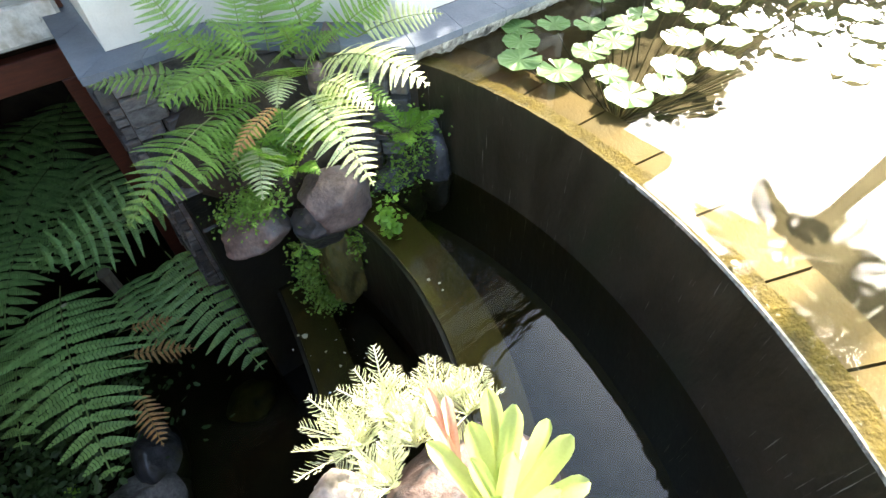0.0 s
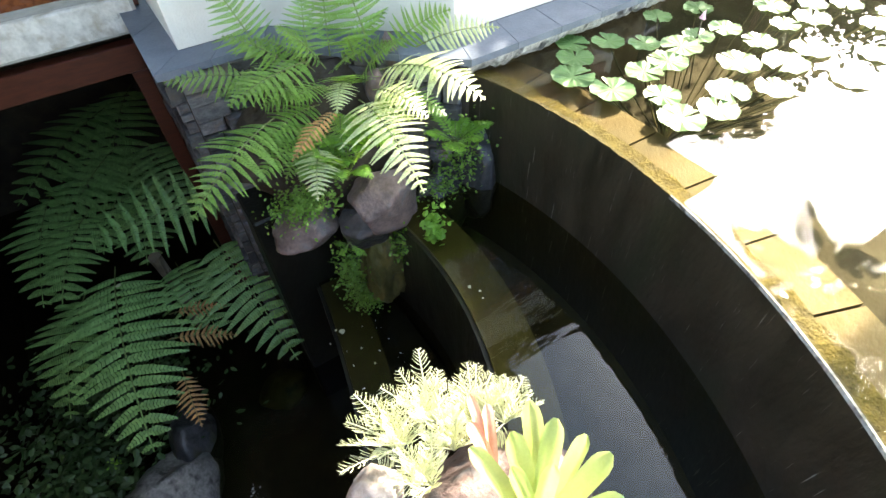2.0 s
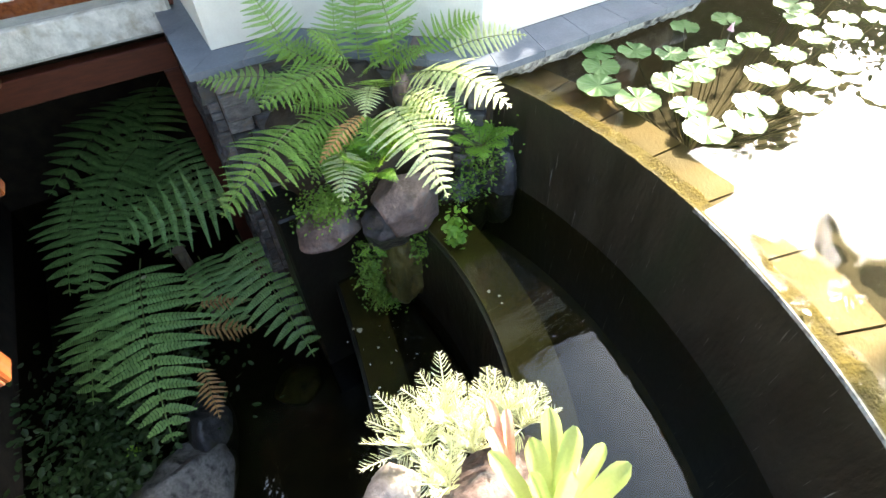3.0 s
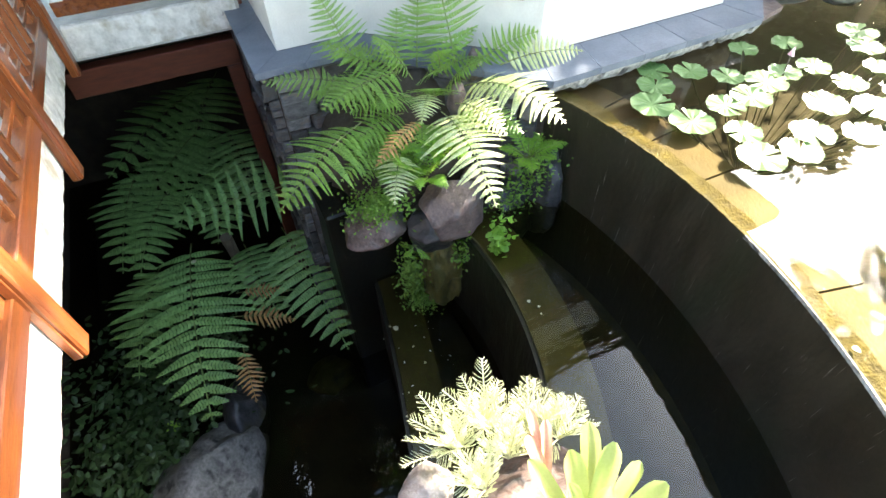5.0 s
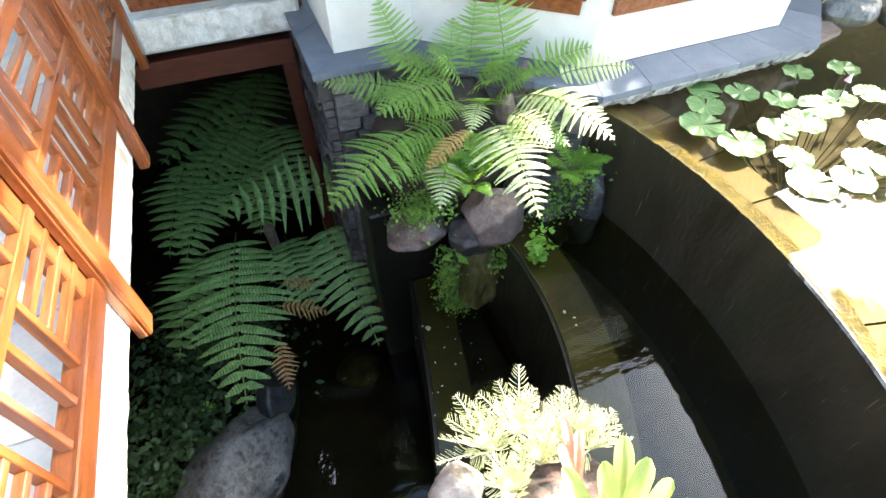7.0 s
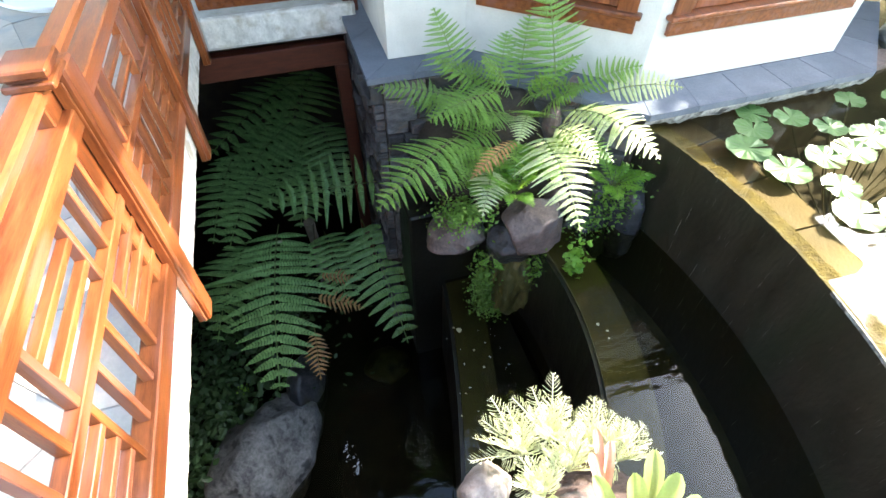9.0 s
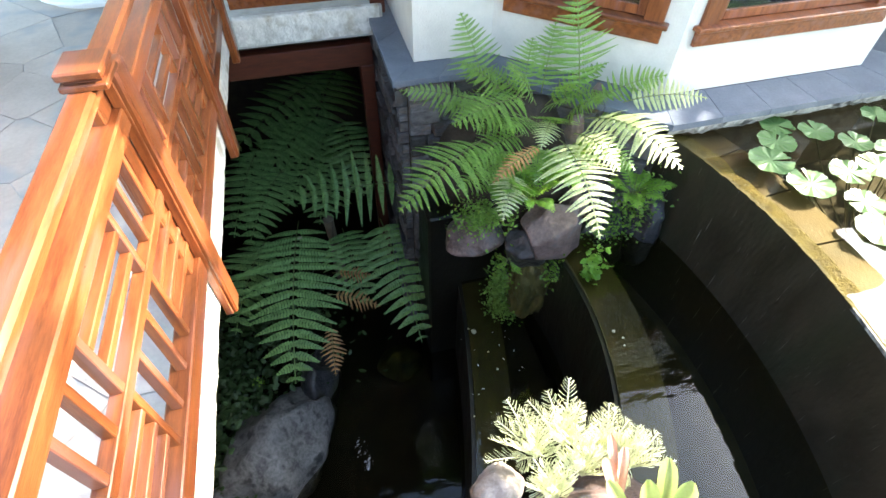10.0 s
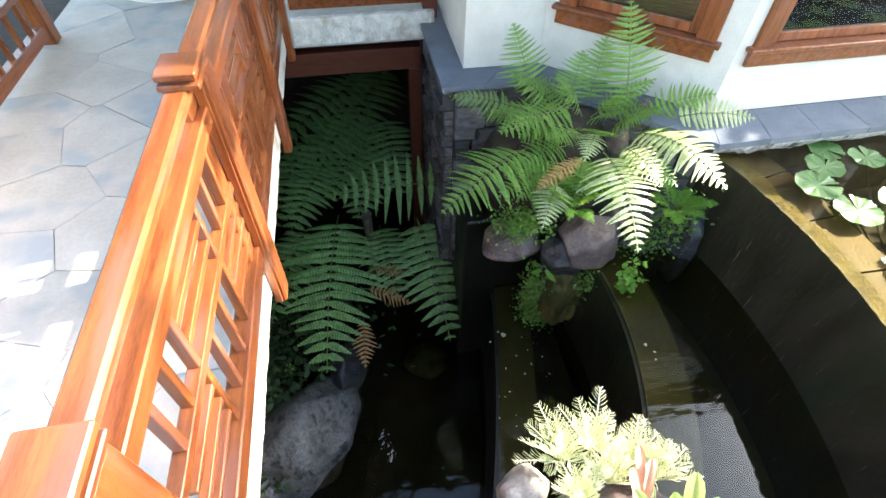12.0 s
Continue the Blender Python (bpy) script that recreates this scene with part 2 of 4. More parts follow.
WEED = leaf_mat("creeping_weed_green", (0.1, 0.21, 0.03), (0.19, 0.32, 0.06), (0.15, 0.3, 0.04), 0.3)
BROM = leaf_mat("bromeliad_green", (0.3, 0.38, 0.08), (0.46, 0.52, 0.18), (0.6, 0.68, 0.25), 0.35, rough=0.35, scale=5)
BROM_RED = leaf_mat("bromeliad_red_bract", (0.65, 0.34, 0.22), (0.78, 0.55, 0.4), (0.6, 0.2, 0.1), 0.3)
LIGHT_FERN = leaf_mat("pale_small_fern", (0.56, 0.6, 0.36), (0.74, 0.76, 0.56), (0.65, 0.68, 0.35), 0.35)
PAD = leaf_mat("lily_pad_green", (0.06, 0.15, 0.035), (0.11, 0.22, 0.06), (0.2, 0.35, 0.06), 0.1, rough=0.45, spec=1.0, scale=9)
PAD_STEM = mat("lily_stalk", (0.02, 0.02, 0.007), (0.045, 0.036, 0.013), 0.5, 20, 0.1, 60)
PETAL = mat("pink_petal", (0.75, 0.42, 0.5), (0.85, 0.6, 0.66), 0.5, 9, 0.05, 50)
FLECK = mat("pale_petal_and_sun_fleck", (0.34, 0.33, 0.2), (0.5, 0.48, 0.32), 0.6, 20, 0.1, 60)
FOAM_AND_GLINT = mat("white_foam_and_glint", (0.6, 0.62, 0.62), (0.75, 0.76, 0.76), 0.5, 30, 0.3, 90)
WHITE_PLASTIC = mat("white_plastic", (0.75, 0.76, 0.78), (0.82, 0.83, 0.84), 0.35, 9, 0.02, 60)
BARK = mat("palm_bark", (0.12, 0.09, 0.06), (0.2, 0.16, 0.11), 0.9, 6, 0.7, 30)
PALM_LEAF = leaf_mat("palm_green", (0.03, 0.07, 0.02), (0.06, 0.11, 0.03), (0.05, 0.1, 0.02), 0.15)
WATER_TOP = water_mat("pond_water", (0.93, 0.87, 0.66), 2.2, 0.025, 1.42, 0.012, distance=0.02)
WATER_MID = water_mat("terrace_water", (0.6, 0.56, 0.36), 6.0, 0.11, 1.44, 0.012, stretch=(0.8, 2.6, 1))
WATER_DEEP = water_mat("deep_water", (0.4, 0.38, 0.28), 5.0, 0.4, 1.36, 0.02, detail=3.0)
WATER_LOW = water_mat("lower_water", (0.62, 0.58, 0.42), 6.0, 0.18, 1.36, 0.02)

glass = bpy.data.materials.new("window_glass")
glass.use_nodes = True
gt = glass.node_tree
gt.nodes.remove(gt.nodes["Principled BSDF"])
g_fr = gt.nodes.new("ShaderNodeFresnel"); g_fr.inputs["IOR"].default_value = 1.6
g_gl = gt.nodes.new("ShaderNodeBsdfGlossy"); g_gl.inputs["Roughness"].default_value = 0.01
g_tr = gt.nodes.new("ShaderNodeBsdfTransparent"); g_tr.inputs["Color"].default_value = (0.9, 0.92, 0.9, 1)
g_mx = gt.nodes.new("ShaderNodeMixShader")
gt.links.new(g_fr.outputs[0], g_mx.inputs[0]); gt.links.new(g_tr.outputs[0], g_mx.inputs[1]); gt.links.new(g_gl.outputs[0], g_mx.inputs[2])
gt.links.new(g_mx.outputs[0], gt.nodes["Material Output"].inputs["Surface"])


# ---------------------------------------------------------------- mesh helpers
def part(name, bm, material, parent=None, label="", smooth=False):
    """Links a bmesh as one mesh, in world places, under a thing (an Empty) or under a part."""
    me = bpy.data.meshes.new(name)
    bm.normal_update()
    bm.to_mesh(me)
    bm.free()
    me.materials.append(material)
    if smooth:
        me.polygons.foreach_set("use_smooth", [True] * len(me.polygons))
    ob = new(name, me)
    if parent:
        ob.parent = parent
        if parent.data is None:
            ob.matrix_parent_inverse = Matrix.Translation(-parent.location)
    if label:
        ob["label"] = label
    return ob


def structure(name, bm, material, label, category, smooth=False):
    return tagged(part(name, bm, material, smooth=smooth), label, category, kind="structure")


def thing(name, label, category, place=(0, 0, 0), group="", kind=""):
    ob = new(name)
    ob.location = place
    return tagged(ob, label, category, group, kind)


def add_box(bm, x0, x1, y0, y1, z0, z1, bevel=0.0, m=None):
    r = bmesh.ops.create_cube(bm, size=1.0, matrix=Matrix.Translation(((x0 + x1) / 2, (y0 + y1) / 2, (z0 + z1) / 2)) @ Matrix.Diagonal((x1 - x0, y1 - y0, z1 - z0, 1)))
    vs = r["verts"]
    if bevel:
        es = list({e for v in vs for e in v.link_edges})
        out = bmesh.ops.bevel(bm, geom=es, offset=bevel, segments=1, affect="EDGES")
        vs = list({v for f in out["faces"] for v in f.verts} | {v for v in vs if v.is_valid})
    if m is not None:
        bmesh.ops.transform(bm, matrix=m, verts=vs)


def box(x0, x1, y0, y1, z0, z1, bevel=0.004, m=None):
    bm = bmesh.new()
    add_box(bm, x0, x1, y0, y1, z0, z1, bevel, m)
    return bm


def prism(outline, z0, z1, bevel=0.0):
    bm = bmesh.new()
    low = [bm.verts.new((x, y, z0)) for x, y in outline]
    high = [bm.verts.new((x, y, z1)) for x, y in outline]
    n = len(outline)
    bm.faces.new(high)
    bm.faces.new(list(reversed(low)))
    for i in range(n):
        bm.faces.new((low[i], low[(i + 1) % n], high[(i + 1) % n], high[i]))
    bmesh.ops.recalc_face_normals(bm, faces=bm.faces)
    if bevel:
        bmesh.ops.bevel(bm, geom=[e for e in bm.edges if e.verts[0].co.z == z1 and e.verts[1].co.z == z1], offset=bevel, segments=2, affect="EDGES")
    return bm


def sheet(outline, z):
    """A level surface, as of water."""
    bm = bmesh.new()
    bm.faces.new([bm.verts.new((x, y, z)) for x, y in outline])
    if bm.faces[:][0].normal.z < 0:
        bmesh.ops.reverse_faces(bm, faces=bm.faces[:])
    bm.normal_update()
    if bm.faces[:][0].normal.z < 0:
        bmesh.ops.reverse_faces(bm, faces=bm.faces[:])
    bmesh.ops.triangulate(bm, faces=bm.faces[:])
    return bm


def arc(cx, cy, r, a0, a1, n):
    return [(cx + r * math.cos(radians(a0 + (a1 - a0) * i / n)), cy + r * math.sin(radians(a0 + (a1 - a0) * i / n))) for i in range(n + 1)]


def ring(cx, cy, r0, r1, a0, a1, n, z0, z1):
    """A curved bar between two radii, cut into even steps."""
    bm = bmesh.new()
    rows = []
    for (xi, yi), (xo, yo) in zip(arc(cx, cy, r0, a0, a1, n), arc(cx, cy, r1, a0, a1, n)):
        rows.append([bm.verts.new(p) for p in ((xi, yi, z0), (xo, yo, z0), (xo, yo, z1), (xi, yi, z1))])
    for a, b in zip(rows, rows[1:]):
        for k in range(4):
            bm.faces.new((a[k], a[(k + 1) % 4], b[(k + 1) % 4], b[k]))
    bm.faces.new(rows[0]); bm.faces.new(list(reversed(rows[-1])))
    bmesh.ops.recalc_face_normals(bm, faces=bm.faces)
    return bm


def tube(points, r0, r1=None, sides=6):
    """A round bar along points, tapering from r0 to r1."""
    bm = bmesh.new()
    r1 = r0 if r1 is None else r1
    pts = [Vector(p) for p in points]
    rows = []
    for i, p in enumerate(pts):
        d = (pts[min(i + 1, len(pts) - 1)] - pts[max(i - 1, 0)]).normalized()
        q = d.to_track_quat("Z", "Y")
        r = r0 + (r1 - r0) * i / (len(pts) - 1)
        rows.append([bm.verts.new(p + q @ Vector((r * math.cos(6.2832 * k / sides), r * math.sin(6.2832 * k / sides), 0))) for k in range(sides)])
    for a, b in zip(rows, rows[1:]):
        for k in range(sides):
            bm.faces.new((a[k], a[(k + 1) % sides], b[(k + 1) % sides], b[k]))
    bm.faces.new(list(reversed(rows[0]))); bm.faces.new(rows[-1])
    return bm


def boulder(size, seed, cuts=9, rough=0.05, detail=4, flat=0.72):
    """A broken boulder: a ball cut by flat planes, then roughened."""
    rng = random.Random(seed)
    bm = bmesh.new()
    bmesh.ops.create_icosphere(bm, subdivisions=detail, radius=1.0)
    planes = []
    for _ in range(cuts):
        n = Vector((rng.uniform(-1, 1), rng.uniform(-1, 1), rng.uniform(-0.8, 1))).normalized()
        planes.append((n, rng.uniform(flat, flat + 0.2)))
    for v in bm.verts:
        for n, d in planes:
            over = v.co.dot(n) - d
            if over > 0:
                v.co -= n * over
    off = Vector((seed * 3.1, seed * 1.7, 0))
    for v in bm.verts:
        k = noise.noise(v.co * 2.2 + off) * rough * 1.6 + noise.noise(v.co * 6 + off) * rough * 0.7 + noise.noise(v.co * 15 + off) * rough * 0.3
        v.co += v.co.normalized() * k
        v.co = Vector((v.co.x * size[0], v.co.y * size[1], v.co.z * size[2]))
    return bm


# ---------------------------------------------------------------- ground and pools
LIP = (-1.112, 1.636)                  # centre of the curved pond wall
bm = bmesh.new()
inner = [(-4, -6), (14, -6), (14, 9), (-4, 9)]
outer = [(-2500, -2500), (2500, -2500), (2500, 2500), (-2500, 2500)]
vi = [bm.verts.new((x, y, 1.15)) for x, y in inner]
vo = [bm.verts.new((x, y, 1.15)) for x, y in outer]
for k in range(4):
    bm.faces.new((vo[k], vo[(k + 1) % 4], vi[(k + 1) % 4], vi[k]))
structure("ground", bm, GRASS, "grassy garden ground round the sunken pools", "ground")

structure("pool_bed", box(-4, 14, -6, 9, -3.4, -3.2, 0), DARK_BED, "dark muddy bed of the lowest pool", "pool bed")
for n, (x0, x1, y0, y1) in enumerate([(-4.2, -4, -6, 9), (14, 14.2, -6, 9), (-4.2, 14.2, -6.2, -6), (-4.2, 14.2, 9, 9.2)]):
    structure(f"wall_{n + 1}", box(x0, x1, y0, y1, -3.2, 1.14, 0), WET_WALL, "dark retaining wall round the sunken garden", "wall")

structure("pond_wall", ring(*LIP, 4.0, 4.11, -72, 21, 80, -0.9, 0.975), WET_WALL, "tall curved dark wet wall of an overflowing pond", "wall")
structure("pond_floor", prism(arc(*LIP, 4.05, -72, 21, 40) + [(2.7, 3.2), (5.3, 3.6), (5.3, 8.9), (13.9, 8.9), (13.9, -5.9), (0.2, -5.9)], 0.28, 0.36), POND_BED, "silty floor of the lily pond, darkened for the water's depth", "pond floor")
structure("water_1", sheet(arc(*LIP, 4.005, -72, 19, 80) + [(2.75, 2.95), (4.7, 2.95), (5.25, 3.5), (5.25, 8.9), (13.9, 8.9), (13.9, -5.9), (0.2, -5.9)], 1.0), WATER_TOP, "still pond water with a bright reflection of the sky", "water")

# pale ring paints the wet glint along the spilling edge
structure("pond_lip_glint", ring(*LIP, 3.993, 4.004, -71, -8, 120, 0.965, 0.989), MORTAR_AND_GLINT, "thin pale strip for the glint along the pond wall's spilling edge", "pond edge")
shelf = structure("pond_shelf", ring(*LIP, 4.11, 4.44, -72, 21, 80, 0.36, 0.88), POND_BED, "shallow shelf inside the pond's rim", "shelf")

# terrace 1: below the pond wall, with an olive sill over which it spills
T1, T1R = (-1.10, 2.23), 3.02
structure("sill_1", ring(*T1, T1R, T1R + 0.33, -62, 21, 50, -1.15, 0.06), LEDGE, "olive submerged sill of the upper terrace", "sill")
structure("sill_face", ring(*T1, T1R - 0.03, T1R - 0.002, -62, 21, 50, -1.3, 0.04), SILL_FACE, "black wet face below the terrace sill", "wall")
structure("terrace_bed", prism(arc(*T1, T1R + 0.1, -62, 21, 30) + list(reversed(arc(*LIP, 4.02, -72, 21, 40))), -0.75, -0.65), DARK_BED, "dark bed of the upper terrace pool", "pool bed")
structure("water_2", sheet(arc(*T1, T1R - 0.01, -62, 19, 60) + list(reversed(arc(*LIP, 3.998, -72, 19, 60))), 0.095), WATER_MID, "dark rippled terrace water mirroring the sky", "water")

# terrace 2, lower, with a mossy sill
T2, T2R = (-12.58, 5.36), 14.0
structure("sill_2", ring(*T2, T2R, T2R + 0.34, -32, -3, 40, -2.6, -1.075), LEDGE, "mossy submerged sill of the lower terrace", "sill")
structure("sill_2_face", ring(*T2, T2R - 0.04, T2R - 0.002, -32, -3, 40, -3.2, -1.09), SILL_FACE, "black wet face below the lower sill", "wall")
structure("terrace_2_bed", prism(arc(*T2, T2R + 0.1, -32, -3, 20) + [(2.0, 4.4), (2.0, -3.0)], -1.9, -1.8), DARK_BED, "dark bed of the lower terrace pool", "pool bed")
structure("water_3", sheet(arc(*T2, T2R - 0.01, -32, -3, 40) + [(2.0, 4.4)] + list(reversed(arc(*T1, T1R - 0.005, -62, 20, 40))), -1.03), WATER_LOW, "almost black lower terrace water with small ripples", "water")
structure("water_4", sheet([(-3.9, -5.9), (2.2, -5.9)] + arc(*T2, T2R - 0.02, -32, -3, 40) + [(1.4, 8.9), (-3.9, 8.9)], -2.4), WATER_DEEP, "black water of the lowest pool", "water")
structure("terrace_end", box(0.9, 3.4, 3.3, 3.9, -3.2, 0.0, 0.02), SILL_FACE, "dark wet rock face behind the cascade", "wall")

# ---------------------------------------------------------------- house
def wall_run(name, a, b, z0, z1, hole=None, thick=0.18):
    """A wall from a to b, its outside on the right of the way; hole: start, end, low, high."""
    a, b = Vector((*a, 0)), Vector((*b, 0))
    d = (b - a).normalized()
    inside = Vector((-d.y, d.x, 0))
    m = Matrix((( d.x, inside.x, 0, a.x), (d.y, inside.y, 0, a.y), (0, 0, 1, 0), (0, 0, 0, 1)))
    length = (b - a).length
    bm = bmesh.new()
    if hole:
        s, e, lo, hi = hole
        for x0, x1, y0, y1 in ((0, s, z0, z1), (e, length, z0, z1), (s, e, z0, lo), (s, e, hi, z1)):
            add_box(bm, x0, x1, 0, thick, y0, y1, 0, m)
    else:
        add_box(bm, 0, length, 0, thick, z0, z1, 0, m)
    structure(name, bm, STUCCO, "smooth white stucco wall of the house", "wall")
    return m


A, B, C, D, E = (0.96, 4.0), (1.63, 4.0), (2.72, 3.04), (4.64, 3.06), (5.5, 3.9)
wall_run("wall_west", (0.96, 8.8), (0.96, 4.182), 1.19, 4.2)
wall_run("wall_south", A, B, 1.19, 4.2)
M1 = wall_run("wall_bay_west", B, C, 1.19, 4.2, (0.16, 1.24, 1.70, 3.1))
M2 = wall_run("wall_bay_south", C, D, 1.19, 4.2, (0.16, 1.72, 1.70, 3.1))
wall_run("wall_bay_east", D, E, 1.19, 4.2)
wall_run("wall_east", E, (5.5, 8.8), 1.19, 4.2)
structure("room_floor", prism([(1.1, 8.7), (1.1, 4.15), (1.7, 4.15), (2.75, 3.2), (4.6, 3.2), (5.35, 3.95), (5.35, 8.7)], 1.15, 1.2), DARK_WOOD, "dark wooden floor inside the house", "floor")
structure("ceiling", prism([(1.1, 8.7), (1.1, 4.15), (1.7, 4.15), (2.75, 3.2), (4.6, 3.2), (5.35, 3.95), (5.35, 8.7)], 4.1, 4.18), STUCCO, "plain white ceiling inside the house", "ceiling")
structure("roof", box(3.45, 7.38, 2.74, 9.4, 4.22, 4.42, 0.01), ROOF, "brown roof with a deep overhanging eave", "roof")
structure("wing_roof", box(7.39, 12.0, 3.85, 9.4, 4.22, 4.42, 0.01), ROOF, "brown roof of the set-back wing of the house", "roof")
# unseen roof, added to keep the sun off the railing past the newel
structure("railing_shade_roof", box(1.9, 3.44, 2.2, 3.59, 4.22, 4.42, 0.01), ROOF, "unseen roof added to shade the far railing", "roof")
structure("house_roof", box(-0.2, 3.44, 3.6, 9.4, 4.22, 4.42, 0.01), ROOF, "brown roof over the house and bridge", "roof")
# unseen roof, added to cut skylight on the far deck and rails
structure("deck_shade_roof", box(-3.6, -0.21, 2.3, 9.4, 4.22, 4.42, 0.01), ROOF, "unseen roof added to dim the far end of the deck", "roof")
structure("soffit", box(1.92, 7.36, 2.77, 9.3, 4.2, 4.216, 0), SOFFIT, "dark wooden underside of the eave", "soffit")


def window(m, s, e, lo, hi, number, label):
    w = thing(f"window_{number}", label, "window", m @ Vector((s, 0, lo)), kind="structure")
    j = 0.085
    for nm, bx in (("casing", (s - 0.06, s + j, -0.025, 0.05, lo, hi + 0.1)), ("casing", (e - j, e + 0.06, -0.025, 0.05, lo, hi + 0.1)), ("head_casing", (s + j, e - j, -0.02, 0.05, hi - j, hi + 0.1))):
        part(nm, box(*bx, 0.006, m), TEAK_UP, w)
    sill = part("window_sill", box(s - 0.1, e + 0.1, -0.075, 0.1, lo - 0.005, lo + 0.03, 0.008, m), TEAK, w)
    part("apron", box(s - 0.07, e + 0.07, -0.035, 0.004, lo - 0.12, lo - 0.006, 0.006, m), TEAK, sill)
    for nm, bx in (("sash_stile", (s + j, s + j + 0.06, 0.02, 0.06, lo + 0.032, hi - j)), ("sash_stile", (e - j - 0.06, e - j, 0.02, 0.06, lo + 0.032, hi - j)), ("sash_rail", (s + j + 0.06, e - j - 0.06, 0.022, 0.058, lo + 0.032, lo + 0.1)), ("sash_rail", (s + j + 0.06, e - j - 0.06, 0.022, 0.058, hi - j - 0.06, hi - j))):
        part(nm, box(*bx, 0.005, m), TEAK_UP, w)
    pane = part("pane", box(s + j + 0.05, e - j - 0.05, 0.038, 0.042, lo + 0.09, hi - j - 0.05, 0, m), glass, w)
    pane.visible_shadow = False
    b = thing("blind", "woven brown bamboo blind behind the window glass", "blind", m @ Vector((s, 0.12, lo)))
    bm = bmesh.new()
    z = lo + 0.01
    while z < hi:
        add_box(bm, s + 0.01, e - 0.01, 0.115, 0.125, z, z + 0.017, 0, m)
        z += 0.02
    part("slat_sheet", bm, BLIND, b)


window(M1, 0.16, 1.24, 1.70, 3.1, 1, "orange-brown varnished wooden window with a dark blind")
window(M2, 0.16, 1.72, 1.70, 3.1, 2, "wide orange-brown varnished wooden window mirroring the pond")

# slate ledge round the foot of the house
ledge = thing("slate_ledge", "blue-grey slate ledge round the foot of the white house", "ledge", (0.73, 3.73, 1.14), kind="structure")
def strip(a, b, c, d, n, z0=1.135, z1=1.187):
    """Slate slabs between the edge a-b and the edge d-c."""
    a, b, c, d = (Vector(p) for p in (a, b, c, d))
    for i in range(n):
        u, v = i / n, (i + 1) / n
        g = 0.0025 / max((b - a).length, 0.01)
        quad = [a.lerp(b, u + g), a.lerp(b, v - g), d.lerp(c, v - g), d.lerp(c, u + g)]
        part("slab", prism([(p.x, p.y) for p in quad], z0, z1, 0.004), SLATE, ledge)
strip((0.73, 8.6), (0.725, 3.73), (0.965, 3.995), (0.965, 8.6), 7)
strip((0.725, 3.73), (1.50, 3.73), (1.63, 4.0), (0.965, 4.0), 2)
strip((1.50, 3.73), (2.60, 2.655), (2.72, 3.035), (1.63, 3.995), 3)
strip((2.60, 2.655), (4.72, 2.69), (4.64, 3.055), (2.72, 3.035), 5)
strip((4.72, 2.69), (5.9, 3.75), (5.5, 3.9), (4.64, 3.06), 3)
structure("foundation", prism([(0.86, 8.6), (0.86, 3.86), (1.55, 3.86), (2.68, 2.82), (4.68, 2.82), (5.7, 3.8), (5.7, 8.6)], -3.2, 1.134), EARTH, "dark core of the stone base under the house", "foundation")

# ragged mortar under the ledge at the water line
bm = bmesh.new()
rng = random.Random(5)
prev = None
n = 90
for i in range(n + 1):
    x = 2.58 + (4.74 - 2.58) * i / n
    y = 2.67 + 0.03 * (i / n) + 0.02 * noise.noise((x * 6, 0, 0))
    zl = 1.035 + 0.05 * noise.noise((x * 3.2, 4, 0)) + 0.03 * noise.noise((x * 14, 9, 0))
    row = [bm.verts.new(p) for p in ((x, y, 1.134), (x, y + 0.015 + 0.02 * noise.noise((x * 20, 1, 1)), (1.134 + zl) / 2), (x, y + 0.05, zl), (x, y + 0.2, zl - 0.02))]
    if prev:
        for k in range(3):
            bm.faces.new((prev[k], row[k], row[k + 1], prev[k + 1]))
    prev = row
structure("mortar_edge", bm, MORTAR_AND_GLINT, "ragged pale mortar under the slate ledge", "mortar")

# ---------------------------------------------------------------- deck, bridge
structure("deck_slab", prism([(-2.62, -5.9), (-0.692, -5.9), (-0.692, 4.93), (0.86, 4.93), (0.86, 8.6), (-2.62, 8.6)], 1.02, 1.286), GROUT, "concrete deck slab under flagstones", "deck")
def rough_kerb(name, a, b, thick, z0, z1, label):
    a, b = Vector((*a, 0)), Vector((*b, 0))
    d = (b - a).normalized(); s = Vector((d.y, -d.x, 0)); length = (b - a).length
    bm = bmesh.new()
    n = int(length / 0.04)
    prev = None
    for i in range(n + 1):
        p = a + d * (length * i / n)
        k = lambda q: 0.006 * noise.noise(p * 9 + Vector((q, 0, 0))) + 0.004 * noise.noise(p * 25 + Vector((q, 3, 0)))
        row = [bm.verts.new(q) for q in (p + Vector((0, 0, z0)), p + s * (thick + k(1)) + Vector((0, 0, z0 + k(2))), p + s * (thick + k(5)) + Vector((0, 0, (z0 + z1) / 2)), p + s * (thick + k(3)) + Vector((0, 0, z1 - 0.012)), p + s * (thick - 0.014 + k(3)) + Vector((0, 0, z1 + k(4) * 0.5)), p + Vector((0, 0, z1)))]
        if prev:
            for j in range(6):
                bm.faces.new((prev[j], prev[(j + 1) % 6], row[(j + 1) % 6], row[j]))
        else:
            bm.faces.new(row)
        prev = row
    bm.faces.new(list(reversed(prev)))
    bmesh.ops.recalc_face_normals(bm, faces=bm.faces)
    structure(name, bm, ROUGH_STUCCO, label, "deck edge")
rough_kerb("deck_edge", (-0.69, -5.9), (-0.69, 4.93), 0.108, 1.06, 1.332, "rough white stucco edge of the deck")
rough_kerb("bridge_edge", (-0.5, 4.985), (0.83, 4.985), 0.06, 1.04, 1.295, "rough white stucco edge of the bridge")
structure("bridge_beam", box(-0.7, 0.74, 5.02, 5.16, 0.66, 0.9, 0.008), DARK_WOOD, "dark red timber beam under the bridge", "beam")
